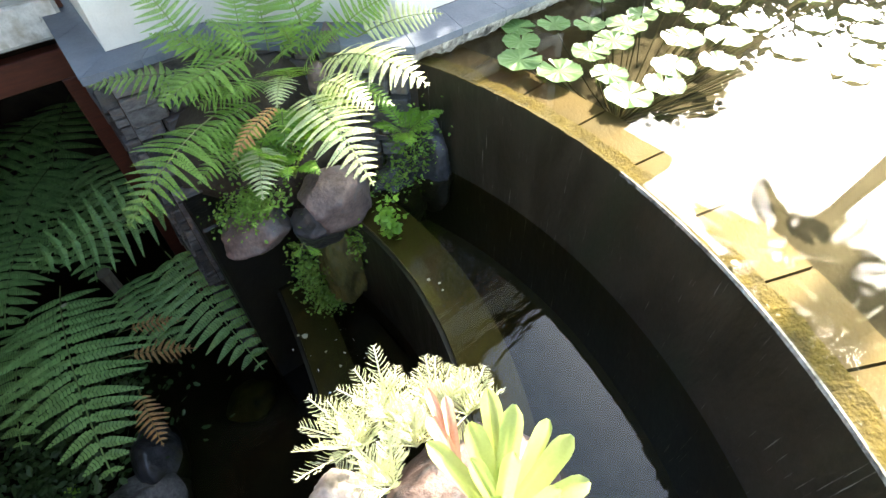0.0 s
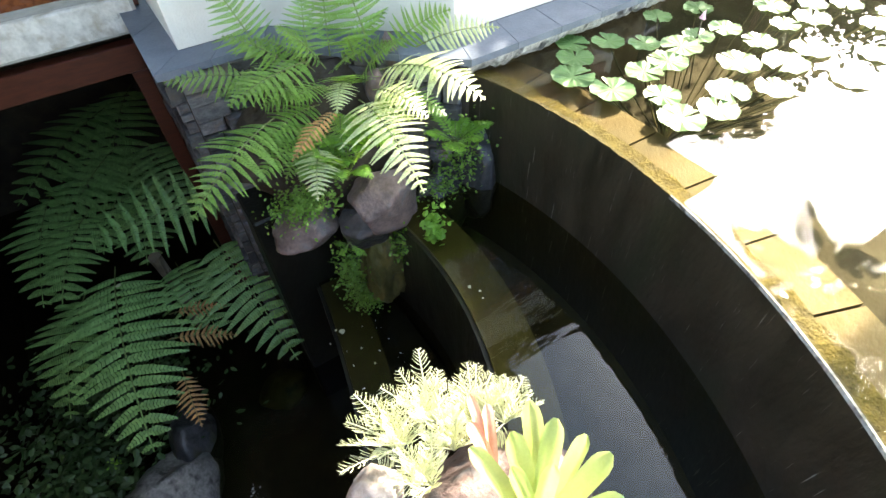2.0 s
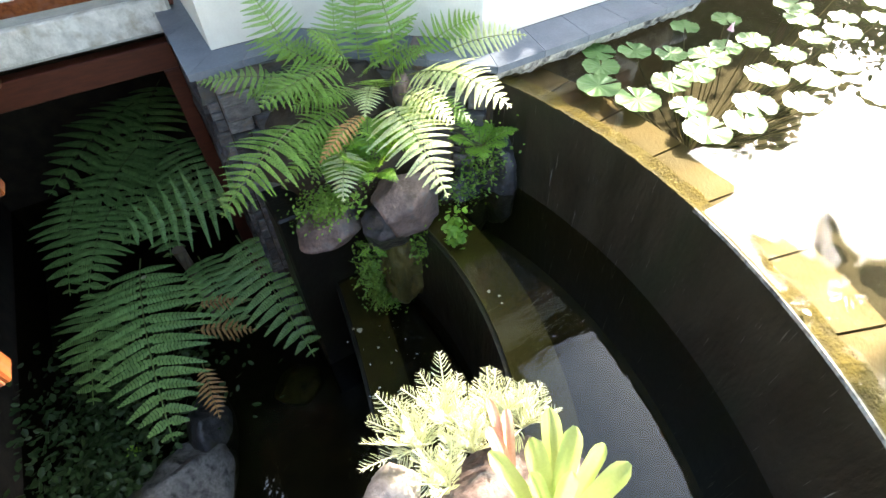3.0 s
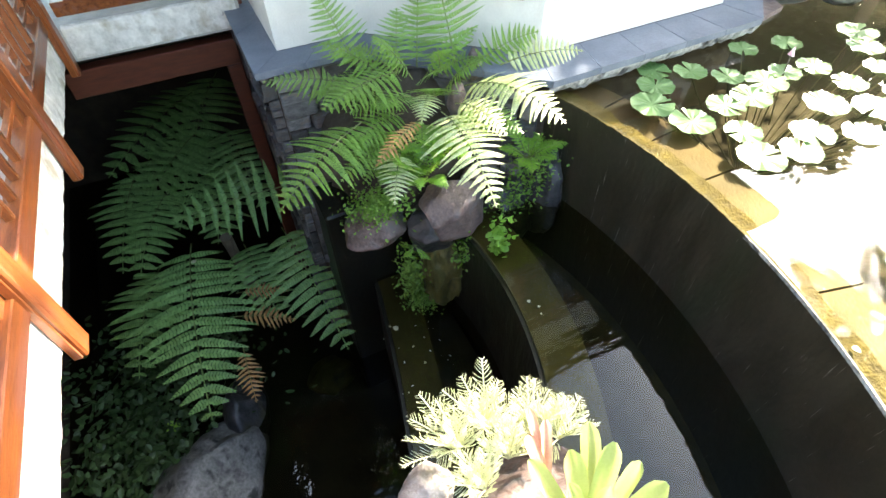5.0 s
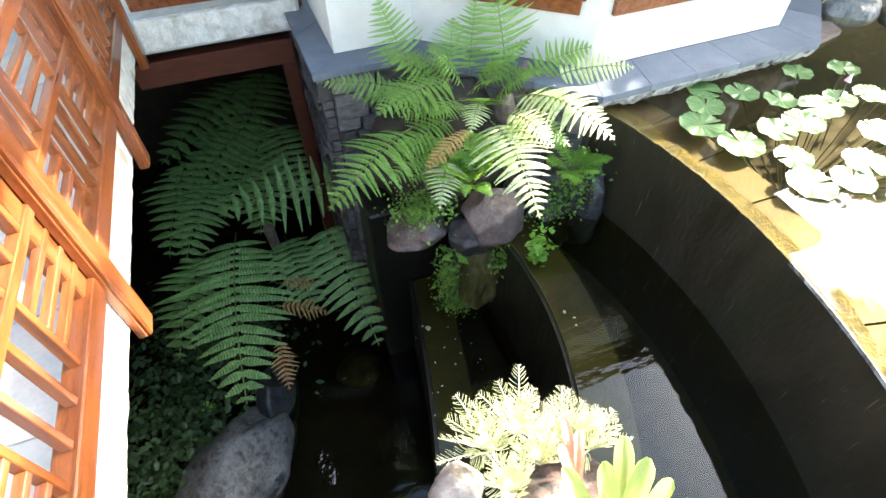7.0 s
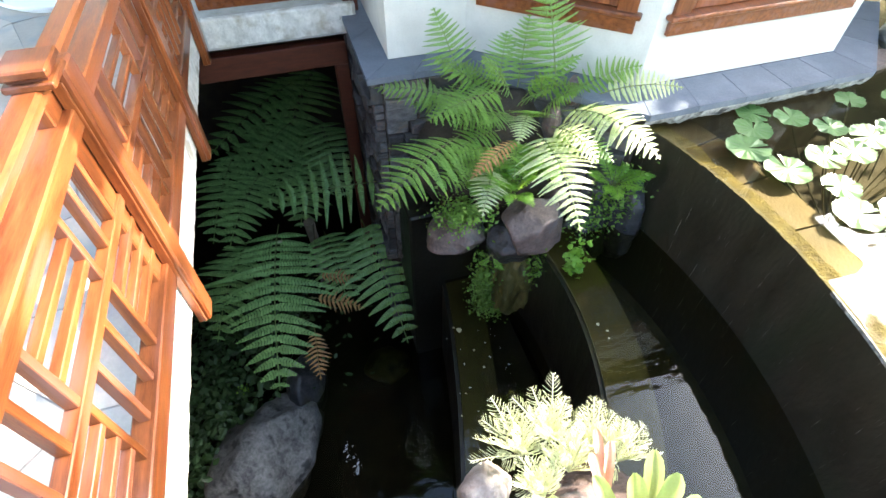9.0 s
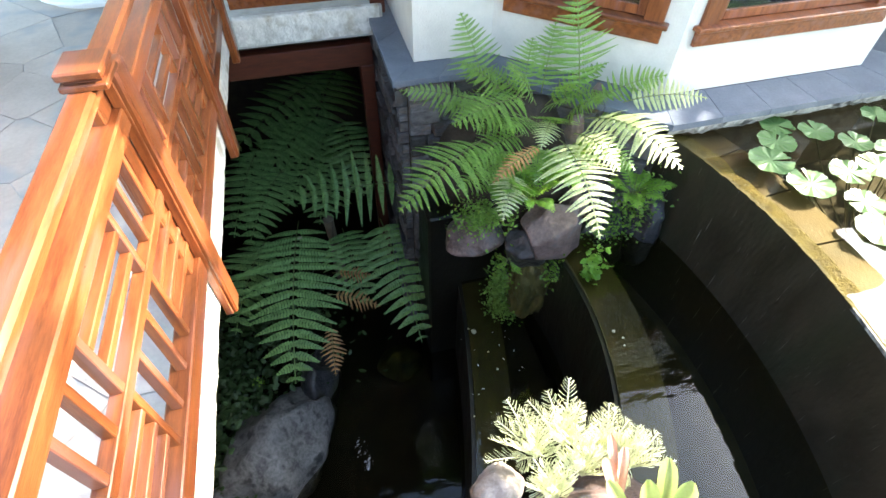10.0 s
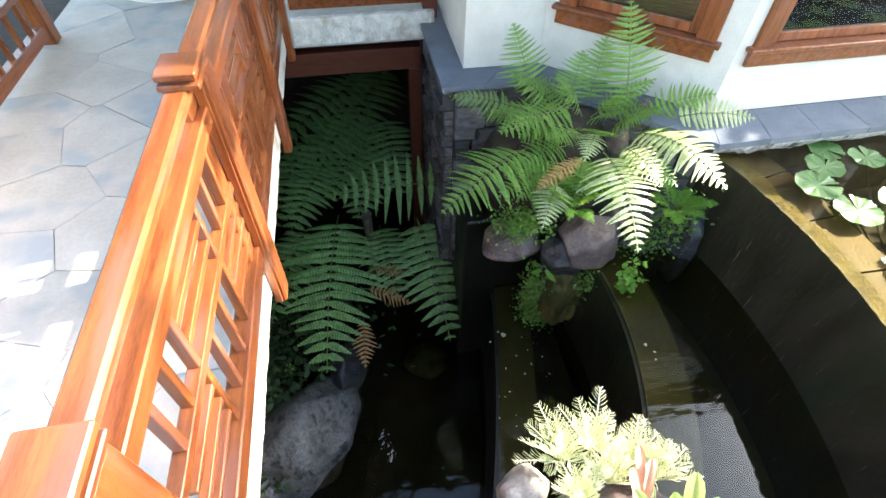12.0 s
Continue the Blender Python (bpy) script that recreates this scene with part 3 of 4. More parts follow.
structure("bridge_post", box(0.6, 0.74, 5.02, 5.16, -2.4, 0.658, 0.008), DARK_WOOD, "dark red timber post under the bridge", "post")
structure("house_post", box(0.76, 0.9, 5.0, 5.12, 1.19, 4.2, 0.008), DARK_WOOD, "dark red timber post beside the house", "post")
# added dark backings where only deep shade shows under bridge and deck
structure("undercroft_wall", box(-3.9, 0.86, 8.4, 8.6, -3.2, 1.015, 0), EARTH, "dark backing added for the shaded space under the bridge", "wall")
structure("undercroft_bank", box(-3.9, -2.3, -5.9, 8.4, -3.2, 1.0, 0), EARTH, "dark earth backing added for the shaded space under the deck", "bank")


def cell(site, sites, xr, yr):
    """The cell of a site among sites, cut to a rectangle."""
    poly = [Vector(p) for p in ((xr[0], yr[0]), (xr[1], yr[0]), (xr[1], yr[1]), (xr[0], yr[1]))]
    for o in sites:
        if o is site or (o - site).length > 2.2:
            continue
        mid, nrm = (site + o) / 2, (o - site).normalized()
        out = []
        for p, q in zip(poly, poly[1:] + poly[:1]):
            dp, dq = (p - mid).dot(nrm), (q - mid).dot(nrm)
            if dp <= 0:
                out.append(p)
            if dp * dq < 0:
                out.append(p.lerp(q, dp / (dp - dq)))
        poly = out
        if len(poly) < 3:
            return []
    return poly


def shrink(poly, by):
    c = sum(poly, Vector((0, 0))) / len(poly)
    return [c + (p - c) * max(0.2, 1 - by / max((p - c).length, 0.02)) for p in poly]


floor_1 = thing("floor", "pale grey irregular flagstone paving of the deck", "floor", (-1.6, 2.0, 1.27), kind="structure")
rng = random.Random(11)
sites = [Vector(p) for p in (
    (-2.35, 4.24), (-2.26, 3.59), (-2.21, 3.22), (-1.74, 3.34), (-1.68, 4.42), (-1.47, 3.65), (-1.88, 2.61), (-1.37, 2.93), (-1.9, 2.18),
    (-1.52, 2.3), (-1.6, 1.8), (-1.72, 1.42), (-1.51, 1.1), (-1.25, 1.3), (-2.13, 4.89), (-1.69, 5.06), (-2.5, 5.3), (-1.9, 4.05), (-1.0, 2.2),
    (-0.95, 1.65), (-1.0, 3.0), (-0.95, 3.8), (-1.1, 4.5), (-0.95, 1.0), (-1.05, 0.5), (-1.6, 0.6), (-2.2, 1.6), (-2.2, 0.9), (-2.2, 0.3),
    (-1.5, 0.0), (-1.0, -0.2), (-2.2, -0.5), (-1.3, -0.9), (-2.0, 5.8), (-1.1, 5.6))]
for s in sites:
    poly = cell(s, sites, (-2.6, -0.695), (-1.5, 6.5))
    if len(poly) > 2:
        part("flagstone", prism([(p.x, p.y) for p in shrink(poly, 0.005)], 1.255, 1.292 + rng.uniform(0, 0.006), 0.003), FLAG, floor_1)

# ---------------------------------------------------------------- railings
def railing(y0, y1, label):
    r = thing("railing", label, "railing", (-0.59, (y0 + y1) / 2, 1.31), group="railings along the deck")
    q = y1 - y0
    part("handrail", box(-0.64, -0.55, y0 - 0.1, y1, 2.375, 2.425, 0.012), TEAK, r)
    part("sub_rail", box(-0.645, -0.545, y0 - 0.1, y1, 2.205, 2.285, 0.006), TEAK, r)
    part("mid_rail", box(-0.615, -0.565, y0 - 0.1, y1, 1.85, 1.9, 0.004), TEAK, r)
    part("bottom_rail", box(-0.64, -0.552, y0 - 0.1, y1, 1.338, 1.46, 0.006), TEAK, r)
    cut1, cut2 = y0 + 0.28 * q, y0 + 0.65 * q
    for y in (y0 + 0.07 * q, y0 + 0.175 * q, cut1, cut2, y0 + 0.77 * q, y0 + 0.885 * q):
        part("upright_slat", box(-0.61, -0.57, y - 0.016, y + 0.016, 1.9, 2.205, 0.003), TEAK_UP, r)
    for z in (1.995, 2.1):
        part("cross_slat", box(-0.608, -0.572, cut1 + 0.016, cut2 - 0.016, z - 0.015, z + 0.015, 0.003), TEAK, r)
    for y in (cut1 + 0.01, y0 + 0.4 * q, y0 + 0.53 * q, cut2 + 0.01):
        part("upright_slat", box(-0.61, -0.57, y - 0.016, y + 0.016, 1.46, 1.85, 0.003), TEAK_UP, r)
    for ya, yb in ((y0, cut1 - 0.006), (cut2 + 0.026, y1)):
        for z in (1.56, 1.66, 1.76):
            part("cross_slat", box(-0.608, -0.572, ya, yb, z - 0.015, z + 0.015, 0.003), TEAK, r)
    return r


def newel(y, end=-0.035):
    """A newel post; its cap reaches from 0.2 m before y to end."""
    p = thing("newel_post", "square varnished red wood newel post fixed outside the deck edge", "post", (-0.57, y, 0.97), group="newel posts along the deck")
    part("post", box(-0.645, -0.579, y - 0.18, y - 0.055, 1.34, 2.421, 0.006), TEAK_UP, p)
    part("outer_board", box(-0.578, -0.512, y - 0.065, y + 0.068, 0.96, 2.42, 0.01), TEAK_UP, p)
    part("trim_strip", box(-0.574, -0.535, y - 0.076, y - 0.065, 0.97, 2.38, 0.003), TEAK_UP, p)
    cap = part("cap", box(-0.65, -0.505, y - 0.2, y + end, 2.46, 2.49, 0.006), TEAK, p)
    # dark filler in the cap's slot, the recess's shade put into its colour
    part("cap_block", box(-0.635, -0.52, y - 0.18, y + end - 0.02, 2.446, 2.46, 0), DARK_WOOD, cap)
    part("cap_base", box(-0.652, -0.503, y - 0.202, y + end + 0.002, 2.422, 2.446, 0.005), TEAK, p)
    return p


first = railing(0.62, 1.92, "varnished orange-red wooden railing with a lattice of slats")
post_1 = newel(1.985)
for k in (-2, -1, 1, 2):
    copy_thing(first, Matrix.Translation(first.location + Vector((0, 1.43 * k, 0))))
newel(1.985 - 1.07 * 1.43, 0.075)
for k in (-2.93, 1, 2):
    copy_thing(post_1, Matrix.Translation(post_1.location + Vector((0, 1.43 * k, 0))))
far = thing("bridge_railing", "dark red wooden railing along the bridge", "railing", (0.1, 5.05, 1.3))
for nm, z0, z1 in (("bottom_rail", 1.34, 1.45), ("mid_rail", 1.85, 1.9), ("handrail", 2.375, 2.425)):
    part(nm, box(-0.5, 0.76, 5.02, 5.1, z0, z1, 0.006), TEAK, far)
for k in range(9):
    part("upright_slat", box(-0.4 + 0.13 * k, -0.37 + 0.13 * k, 5.04, 5.08, 1.45, 2.375, 0.003), TEAK_UP, far)
opp = thing("far_railing", "red wooden railing across the flagstone deck", "railing", (-2.5, 4.0, 1.3))
for nm, z0, z1 in (("bottom_rail", 1.36, 1.46), ("mid_rail", 1.72, 1.77), ("handrail", 2.375, 2.425)):
    part(nm, box(-2.54, -2.46, 0.6, 4.72, z0, z1, 0.006), TEAK, opp)
part("end_post", box(-2.56, -2.44, 4.72, 4.85, 1.295, 2.45, 0.008), TEAK_UP, opp)
for k in range(20):
    y = 0.75 + 0.2 * k
    part("upright_slat", box(-2.52, -2.48, y - 0.016, y + 0.016, 1.46, 2.375, 0.003), TEAK_UP, opp)
tray = thing("round_tray", "white round-edged dish on the flagstones", "dish", (-1.72, 6.0, 1.298))
part("rim", tube([(-1.72 + 0.58 * math.cos(6.2832 * k / 40), 6.0 + 0.52 * math.sin(6.2832 * k / 40), 1.33) for k in range(41)], 0.02), WHITE_PLASTIC, tray)
part("base", ring(-1.72, 6.0, 0.02, 0.53, 0, 360, 40, 1.298, 1.315), WHITE_PLASTIC, tray)

# ---------------------------------------------------------------- stone base of the house
unit = bmesh.new()
bmesh.ops.create_cube(unit, size=1.0)
bmesh.ops.bevel(unit, geom=list(unit.edges), offset=0.06, segments=1, affect="EDGES")
for v in unit.verts:
    v.co += Vector((noise.noise(v.co * 3), noise.noise(v.co * 3 + Vector((5, 0, 0))), noise.noise(v.co * 3 + Vector((0, 7, 0))))) * 0.05
stone_mesh = bpy.data.meshes.new("stone")
unit.to_mesh(stone_mesh); unit.free()
stone_mesh.materials.append(WALL_STONE)
stone_base = thing("stone_wall", "dry-stacked wall of dark grey ledge stones under the house", "wall", (0.86, 3.86, -1.0), kind="structure")
def stone(x, y, z, sx, sy, sz, turn):
    ob = new("stone", stone_mesh)
    ob.parent = stone_base
    ob.matrix_parent_inverse = Matrix.Translation(-stone_base.location)
    ob.matrix_basis = Matrix.LocRotScale((x, y, z), Euler((0, 0, turn)), (sx, sy, sz))
rng = random.Random(3)
for a, b in (((0.86, 5.6), (0.86, 3.86)), ((0.86, 3.86), (1.55, 3.86)), ((1.55, 3.86), (2.66, 2.84))):
    va, vb = Vector(a), Vector(b)
    d = (vb - va).normalized(); length = (vb - va).length; out = Vector((d.y, -d.x)) 
    z = -2.5 if a == (0.86, 5.6) else -1.1
    while z < 1.12:
        h = min(rng.uniform(0.06, 0.17), 1.132 - z)
        s = 0.0
        while s < length - 0.02:
            w = min(rng.uniform(0.14, 0.38), length - s)
            c = va + d * (s + w / 2) + out * rng.uniform(-0.02, 0.05)
            stone(c.x, c.y, z + h / 2, w - 0.012, 0.16, h - 0.012, math.atan2(d.y, d.x) + rng.uniform(-0.07, 0.07))
            s += w
        z += h

# ---------------------------------------------------------------- rocks
def rock(name, place, size, seed, material, label, turn=0, **kw):
    ob = part(name, boulder(size, seed, **kw), material, smooth=True)
    ob.matrix_basis = pose(*place, 0, 0, turn)
    return tagged(ob, label, "rock")


rock("boulder", (1.81, 2.64, 0.33), (0.34, 0.25, 0.28), 4, ROCK, "purple-brown split boulder at the top of the cascade", 20, rough=0.035, cuts=14, flat=0.6)
rock("boulder", (1.64, 2.74, 0.08), (0.25, 0.22, 0.22), 8, WET_ROCK, "dark wet boulder under the ferns", 0, rough=0.04, cuts=12, flat=0.6)
rock("boulder", (1.22, 2.93, 0.14), (0.33, 0.24, 0.15), 6, ROCK, "flat purple-brown boulder under the ferns", 10, rough=0.04, cuts=12, flat=0.6)
rock("boulder", (2.04, 2.76, 0.42), (0.1, 0.1, 0.12), 16, ROCK, "small grey stone behind the split boulder", 40)
rock("boulder", (2.04, 3.04, 0.98), (0.085, 0.08, 0.15), 15, ROCK, "dark brown rock among the ferns", 30)
rock("boulder", (2.22, 3.14, 1.18), (0.06, 0.06, 0.13), 18, ROCK, "brown rock standing against the white wall", 0)
rock("boulder", (2.68, 2.72, 0.1), (0.16, 0.26, 0.5), 17, WET_ROCK, "dark wet rock against the pond wall", 10, rough=0.1)
rock("boulder", (2.4, 2.8, -0.15), (0.3, 0.22, 0.42), 19, WET_ROCK, "dark wet rock at the end of the sill", 0, rough=0.1)
rock("mossy_rock", (1.86, 2.86, -0.55), (0.29, 0.26, 0.66), 21, MOSSY, "olive mossy wet rock in the cascade", 15, rough=0.16, detail=5)
rock("fern_bank", (1.75, 3.42, 0.4), (0.8, 0.5, 0.68), 23, EARTH, "dark soil bank under the ferns", 0, rough=0.12)["kind"] = "structure"
rock("boulder", (-1.02, 2.5, -2.4), (0.5, 0.8, 0.55), 25, GREY_ROCK, "large grey boulder beside the lowest pool", -38, rough=0.1, cuts=8, flat=0.76)
rock("boulder", (-0.5, 3.3, -2.5), (0.24, 0.4, 0.45), 27, WET_ROCK, "grey boulder under the tree ferns", -10)
rock("boulder", (-1.55, 1.9, -2.4), (0.45, 0.5, 0.35), 29, GREY_ROCK, "grey boulder under the deck edge", 10)
rock("mossy_rock", (0.5, 3.33, -2.53), (0.3, 0.26, 0.12), 31, MOSSY, "low mossy olive rock under the lowest water")
rock("planter_rock", (1.33, 0.5, -0.4), (0.58, 0.52, 0.92), 33, ROCK, "brown rock column that carries a bromeliad", 20, rough=0.08)
rock("planter_rock", (0.74, 0.86, 0.12), (0.18, 0.16, 0.24), 35, PALE_ROCK, "pale pitted sunlit rock beside a small fern", 20, rough=0.08)

# ---------------------------------------------------------------- plants
def frond(plant, base, tip, width, arch, material, n=22, seed=0, teeth=9, side=None, droop=0.14, shape=0.35, cut=0.95, slim=0.4, label="", stem=None, sweep=0.0, taper=1.0, lean0=0.22, start=0.16, blunt=0.8, loose=0.0):
    """A twice-divided fern frond: an arched stalk, pairs of leaflets, each cut into teeth."""
    rng = random.Random(seed)
    base, tip = Vector(base), Vector(base) + (Vector(tip) - Vector(base)) * 1.05
    mid = (base + tip) / 2 + Vector((0, 0, arch))
    path = lambda s: base * (1 - s) ** 2 + mid * 2 * s * (1 - s) + tip * s * s
    way = lambda s: ((mid - base) * (1 - s) + (tip - mid) * s).normalized()
    bm = bmesh.new()
    length = (mid - base).length + (tip - mid).length
    flat = Vector(side) if side else None
    V, F = [], []
    def face(*pts):
        F.append([len(V) + k for k in range(len(pts))])
        V.extend(pts)
    for i in range(n):
        s = start + (1 - start) * (i + 0.5) / n
        p, t = path(s), way(s)
        lat = flat if flat else t.cross(Vector((0, 0, 1)))
        lat = (lat - t * lat.dot(t)).normalized()
        up = lat.cross(t).normalized()
        if up.z < 0 and not flat:
            up = -up
        grow = min(1.0, 0.45 + (s - start) / shape * 0.55) if s < start + shape else max(0.0, (1 - s) / (1 - start - shape)) ** blunt
        step = length * (1 - start) / n
        for sgn in (-1, 1):
            ln = width * max(grow, 0.05) * rng.uniform(0.9, 1.06)
            lean = rng.uniform(lean0 - loose, lean0 + 0.18 + loose) + 0.25 * s
            d = (lat * sgn + t * lean + up * rng.uniform(-0.05 - loose, 0.12 + loose)).normalized()
            across = d.cross(up).normalized()
            if across.dot(t) < 0:
                across = -across
            k = max(4, int(teeth * grow + 2))
            hw = min(step * slim, ln * 0.3)
            for j in range(k):
                u0, u1 = j / k, (j + cut) / k
                bend = lambda u: p + d * (ln * u) + t * (sweep * ln * u * u) - up * (droop * ln * u * u) - Vector((0, 0, 0.06 * ln * u * u))
                w = hw * min(1.0, (1 - u0) * taper) ** 0.75 * (0.7 if j == 0 else 1.0)
                a, b = bend(u0), bend(u1)
                for side_ in (-1, 1):
                    tipv = across * (side_ * w) + d * (ln / k * 0.7) - up * (w * 0.3)
                    o1, o2 = a + tipv * 0.9 - d * (ln / k * 0.1), b + tipv * 0.75
                    if side_ > 0:
                        face(a, b, o2, o1)
                    else:
                        face(a, o1, o2, b)
    rib = []
    for k in range(21):
        p, t = path(k / 20), way(k / 20)
        lat = flat if flat else t.cross(Vector((0, 0, 1)))
        lat = (lat - t * lat.dot(t)).normalized() * (0.004 + 0.004 * width)
        rib.append((len(V), len(V) + 1))
        V.extend((p - lat, p + lat))
    for (a, b), (c, d) in zip(rib, rib[1:]):
        F.append((a, b, d, c))
    me = bpy.data.meshes.new("frond")
    me.from_pydata([tuple(v) for v in V], [], F)
    me.materials.append(material)
    me.update()
    ob = new("frond", me)
    ob.parent = plant
    ob.matrix_parent_inverse = Matrix.Translation(-plant.location)
    if label:
        ob["label"] = label
    part("stalk", tube([path(k / 10) for k in range(11)], 0.004 + 0.003 * width, 0.0012, 5), stem or STEM, ob)
    return ob


CROWN = (1.75, 3.1, 0.95)
fern = thing("fern_clump", "large clump of bright green ferns on the rocks by the house", "fern", CROWN)
FRONDS = [  # base, tip, half width, arch, pairs of leaflets, material, blade's side
    ((1.31, 3.35, 1.16), (0.78, 3.58, 1.19), 0.2, 0.07, 12, FERN, None),
    ((1.66, 3.2, 1.24), (1.05, 3.02, 1.22), 0.29, 0.08, 14, FERN, None),
    ((1.28, 3.05, 1.02), (0.58, 2.71, 0.78), 0.31, 0.12, 15, FERN, None),
    ((1.44, 3.5, 1.15), (1.3, 3.78, 1.63), 0.2, 0.05, 13, FERN, (1, 0.1, 0.1)),
    ((2.08, 3.15, 1.2), (1.98, 3.34, 1.93), 0.24, 0.05, 16, FERN, (1, -0.25, 0.1)),
    ((2.2, 3.1, 1.2), (2.6, 2.94, 1.42), 0.2, 0.08, 12, FERN, (-0.35, -0.1, 1)),
    ((2.35, 2.98, 1.22), (2.98, 2.88, 1.22), 0.15, 0.1, 14, FERN_SUNLIT, (-0.2, -0.75, -0.6)),
    ((2.0, 2.88, 1.2), (2.35, 2.22, 1.2), 0.29, 0.24, 16, FERN_SUNLIT, None),
    ((1.82, 2.87, 1.05), (1.84, 2.13, 0.78), 0.27, 0.24, 17, FERN_SUNLIT, None),
    ((1.44, 2.75, 0.9), (1.27, 2.47, 0.74), 0.14, 0.1, 12, FERN_SUNLIT, None),
    ((1.6, 3.3, 1.12), (1.22, 3.5, 1.4), 0.2, 0.1, 13, FERN, None),
    ((1.68, 3.35, 1.12), (1.78, 3.5, 1.52), 0.18, 0.06, 12, FERN, (1, -0.3, 0.1)),
    ((1.75, 3.2, 1.15), (1.52, 3.3, 1.46), 0.18, 0.1, 13, FERN, None),
    ((1.78, 2.98, 1.15), (1.6, 2.72, 1.12), 0.11, 0.08, 11, FERN_SUNLIT, None),
    ((1.92, 2.85, 1.1), (2.12, 2.5, 1.0), 0.2, 0.14, 13, FERN_SUNLIT, None),
    ((1.95, 3.15, 1.2), (1.86, 3.0, 1.42), 0.13, 0.05, 11, FERN, (1, -0.2, 0.1)),
    ((1.6, 3.05, 1.0), (1.12, 2.88, 0.96), 0.2, 0.1, 13, FERN, None),
    ((1.45, 2.95, 0.85), (1.02, 2.78, 0.8), 0.18, 0.1, 13, FERN, None),
    ((2.15, 3.0, 1.1), (2.5, 2.76, 1.12), 0.18, 0.12, 13, FERN, None),
    ((2.1, 2.9, 1.0), (2.32, 2.58, 0.9), 0.16, 0.1, 12, FERN, None),
    ((1.55, 3.35, 1.05), (1.1, 3.4, 1.12), 0.2, 0.12, 13, FERN, None),
    ((1.7, 2.95, 0.95), (1.55, 2.62, 0.9), 0.14, 0.1, 12, FERN, None),
    ((1.85, 3.25, 1.1), (2.25, 3.2, 1.42), 0.17, 0.08, 12, FERN, None),
    ((1.5, 3.2, 1.05), (1.15, 3.2, 1.22), 0.18, 0.08, 12, FERN, None),
    ((1.75, 3.1, 1.05), (1.4, 2.95, 1.15), 0.2, 0.1, 13, FERN, None),
    ((1.7, 3.3, 1.1), (1.45, 3.55, 1.3), 0.2, 0.1, 13, FERN, None),
    ((1.85, 3.05, 1.05), (1.72, 2.8, 1.28), 0.18, 0.08, 13, FERN, None),
    ((1.95, 3.1, 1.05), (2.15, 2.95, 1.3), 0.18, 0.1, 13, FERN, None),
    ((1.5, 3.0, 0.75), (1.2, 2.85, 0.68), 0.16, 0.1, 12, FERN, None),
    ((2.0, 3.0, 0.9), (2.1, 2.72, 0.85), 0.16, 0.1, 12, FERN, None),
    ((1.85, 3.35, 1.15), (1.95, 3.5, 1.62), 0.18, 0.05, 13, FERN, (1, -0.3, 0.1)),
    ((1.4, 3.35, 1.0), (1.05, 3.5, 1.05), 0.18, 0.08, 12, FERN, None),
    ((1.5, 3.0, 0.9), (1.1, 2.95, 0.85), 0.2, 0.08, 13, FERN, None),
    ((1.62, 3.1, 1.05), (1.25, 3.15, 1.05), 0.2, 0.08, 13, FERN, None),
    ((1.95, 3.2, 1.15), (2.3, 3.05, 1.25), 0.18, 0.1, 12, FERN, None),
    ((1.8, 3.15, 1.15), (1.9, 2.95, 1.32), 0.16, 0.06, 12, FERN, None),
    ((1.55, 2.9, 0.8), (1.32, 2.68, 0.82), 0.15, 0.1, 12, FERN, None),
]
for k, (base, tip, half, arch, n, m, side) in enumerate(FRONDS):
    frond(fern, base, tip, half * 1.2, arch, m, n + 1, k + 1, teeth=15, slim=0.47, cut=0.86, sweep=0.08, taper=1.08, blunt=0.75, shape=0.22, lean0=0.0, droop=0.14, start=0.1, side=side)
frond(fern, (1.68, 2.82, 1.07), (1.23, 2.61, 0.98), 0.11, 0.1, FERN_DEAD, 14, 11, label="withered reddish-brown frond", slim=0.36, taper=1.3)

LOW = (-0.05, 4.75, -1.15)
tree_fern = thing("tree_fern", "large dark green tree fern in the shade below the bridge", "fern", (-0.05, 4.75, -2.4))
part("trunk", tube([(-0.05, 4.75, -2.9), (-0.03, 4.76, -1.9), LOW], 0.09, 0.07, 8), BARK, tree_fern)
for tip, w, arch, seed, m, n, base in [
    ((-0.64, 2.9, -1.52), 0.66, 0.42, 31, FERN_DEEP, 20, (-0.38, 4.6, -0.95)),
    ((0.76, 3.22, -1.82), 0.5, 0.35, 32, FERN_DEEP, 17, (0.56, 4.4, -0.95)),
    ((-1.09, 6.0, -1.2), 0.62, 0.3, 34, FERN_DEEP, 16, (0.3, 6.5, -1.0)),
    ((-0.5, 5.3, -1.25), 0.6, 0.25, 35, FERN_DEEP, 16, (0.25, 6.4, -0.95)),
    ((-1.0, 4.7, -1.25), 0.45, 0.25, 36, FERN_DEEP, 15, (-0.5, 5.7, -1.0)),
    ((-1.3, 3.8, -1.75), 0.45, 0.3, 37, FERN_DEEP, 15, (-0.8, 4.8, -1.3)),
    ((0.2, 3.75, -1.6), 0.42, 0.25, 38, FERN_DEEP, 15, (0.1, 4.7, -1.3)),
    ((-1.05, 6.2, -0.9), 0.62, 0.25, 54, FERN_DEEP, 16, (0.35, 7.35, -0.65)),
    ((-0.2, 6.0, -1.0), 0.6, 0.25, 55, FERN_DEEP, 16, (0.5, 7.5, -0.6)),
    ((0.45, 5.2, -1.2), 0.5, 0.25, 47, FERN_DEEP, 15, (0.35, 6.3, -0.75)),
    ((-0.15, 4.9, -1.3), 0.5, 0.25, 53, FERN_DEEP, 15, (0.2, 6.0, -1.1)),
    ((-0.8, 5.6, -1.1), 0.55, 0.2, 50, FERN_DEEP, 15, (0.1, 6.55, -0.8)),
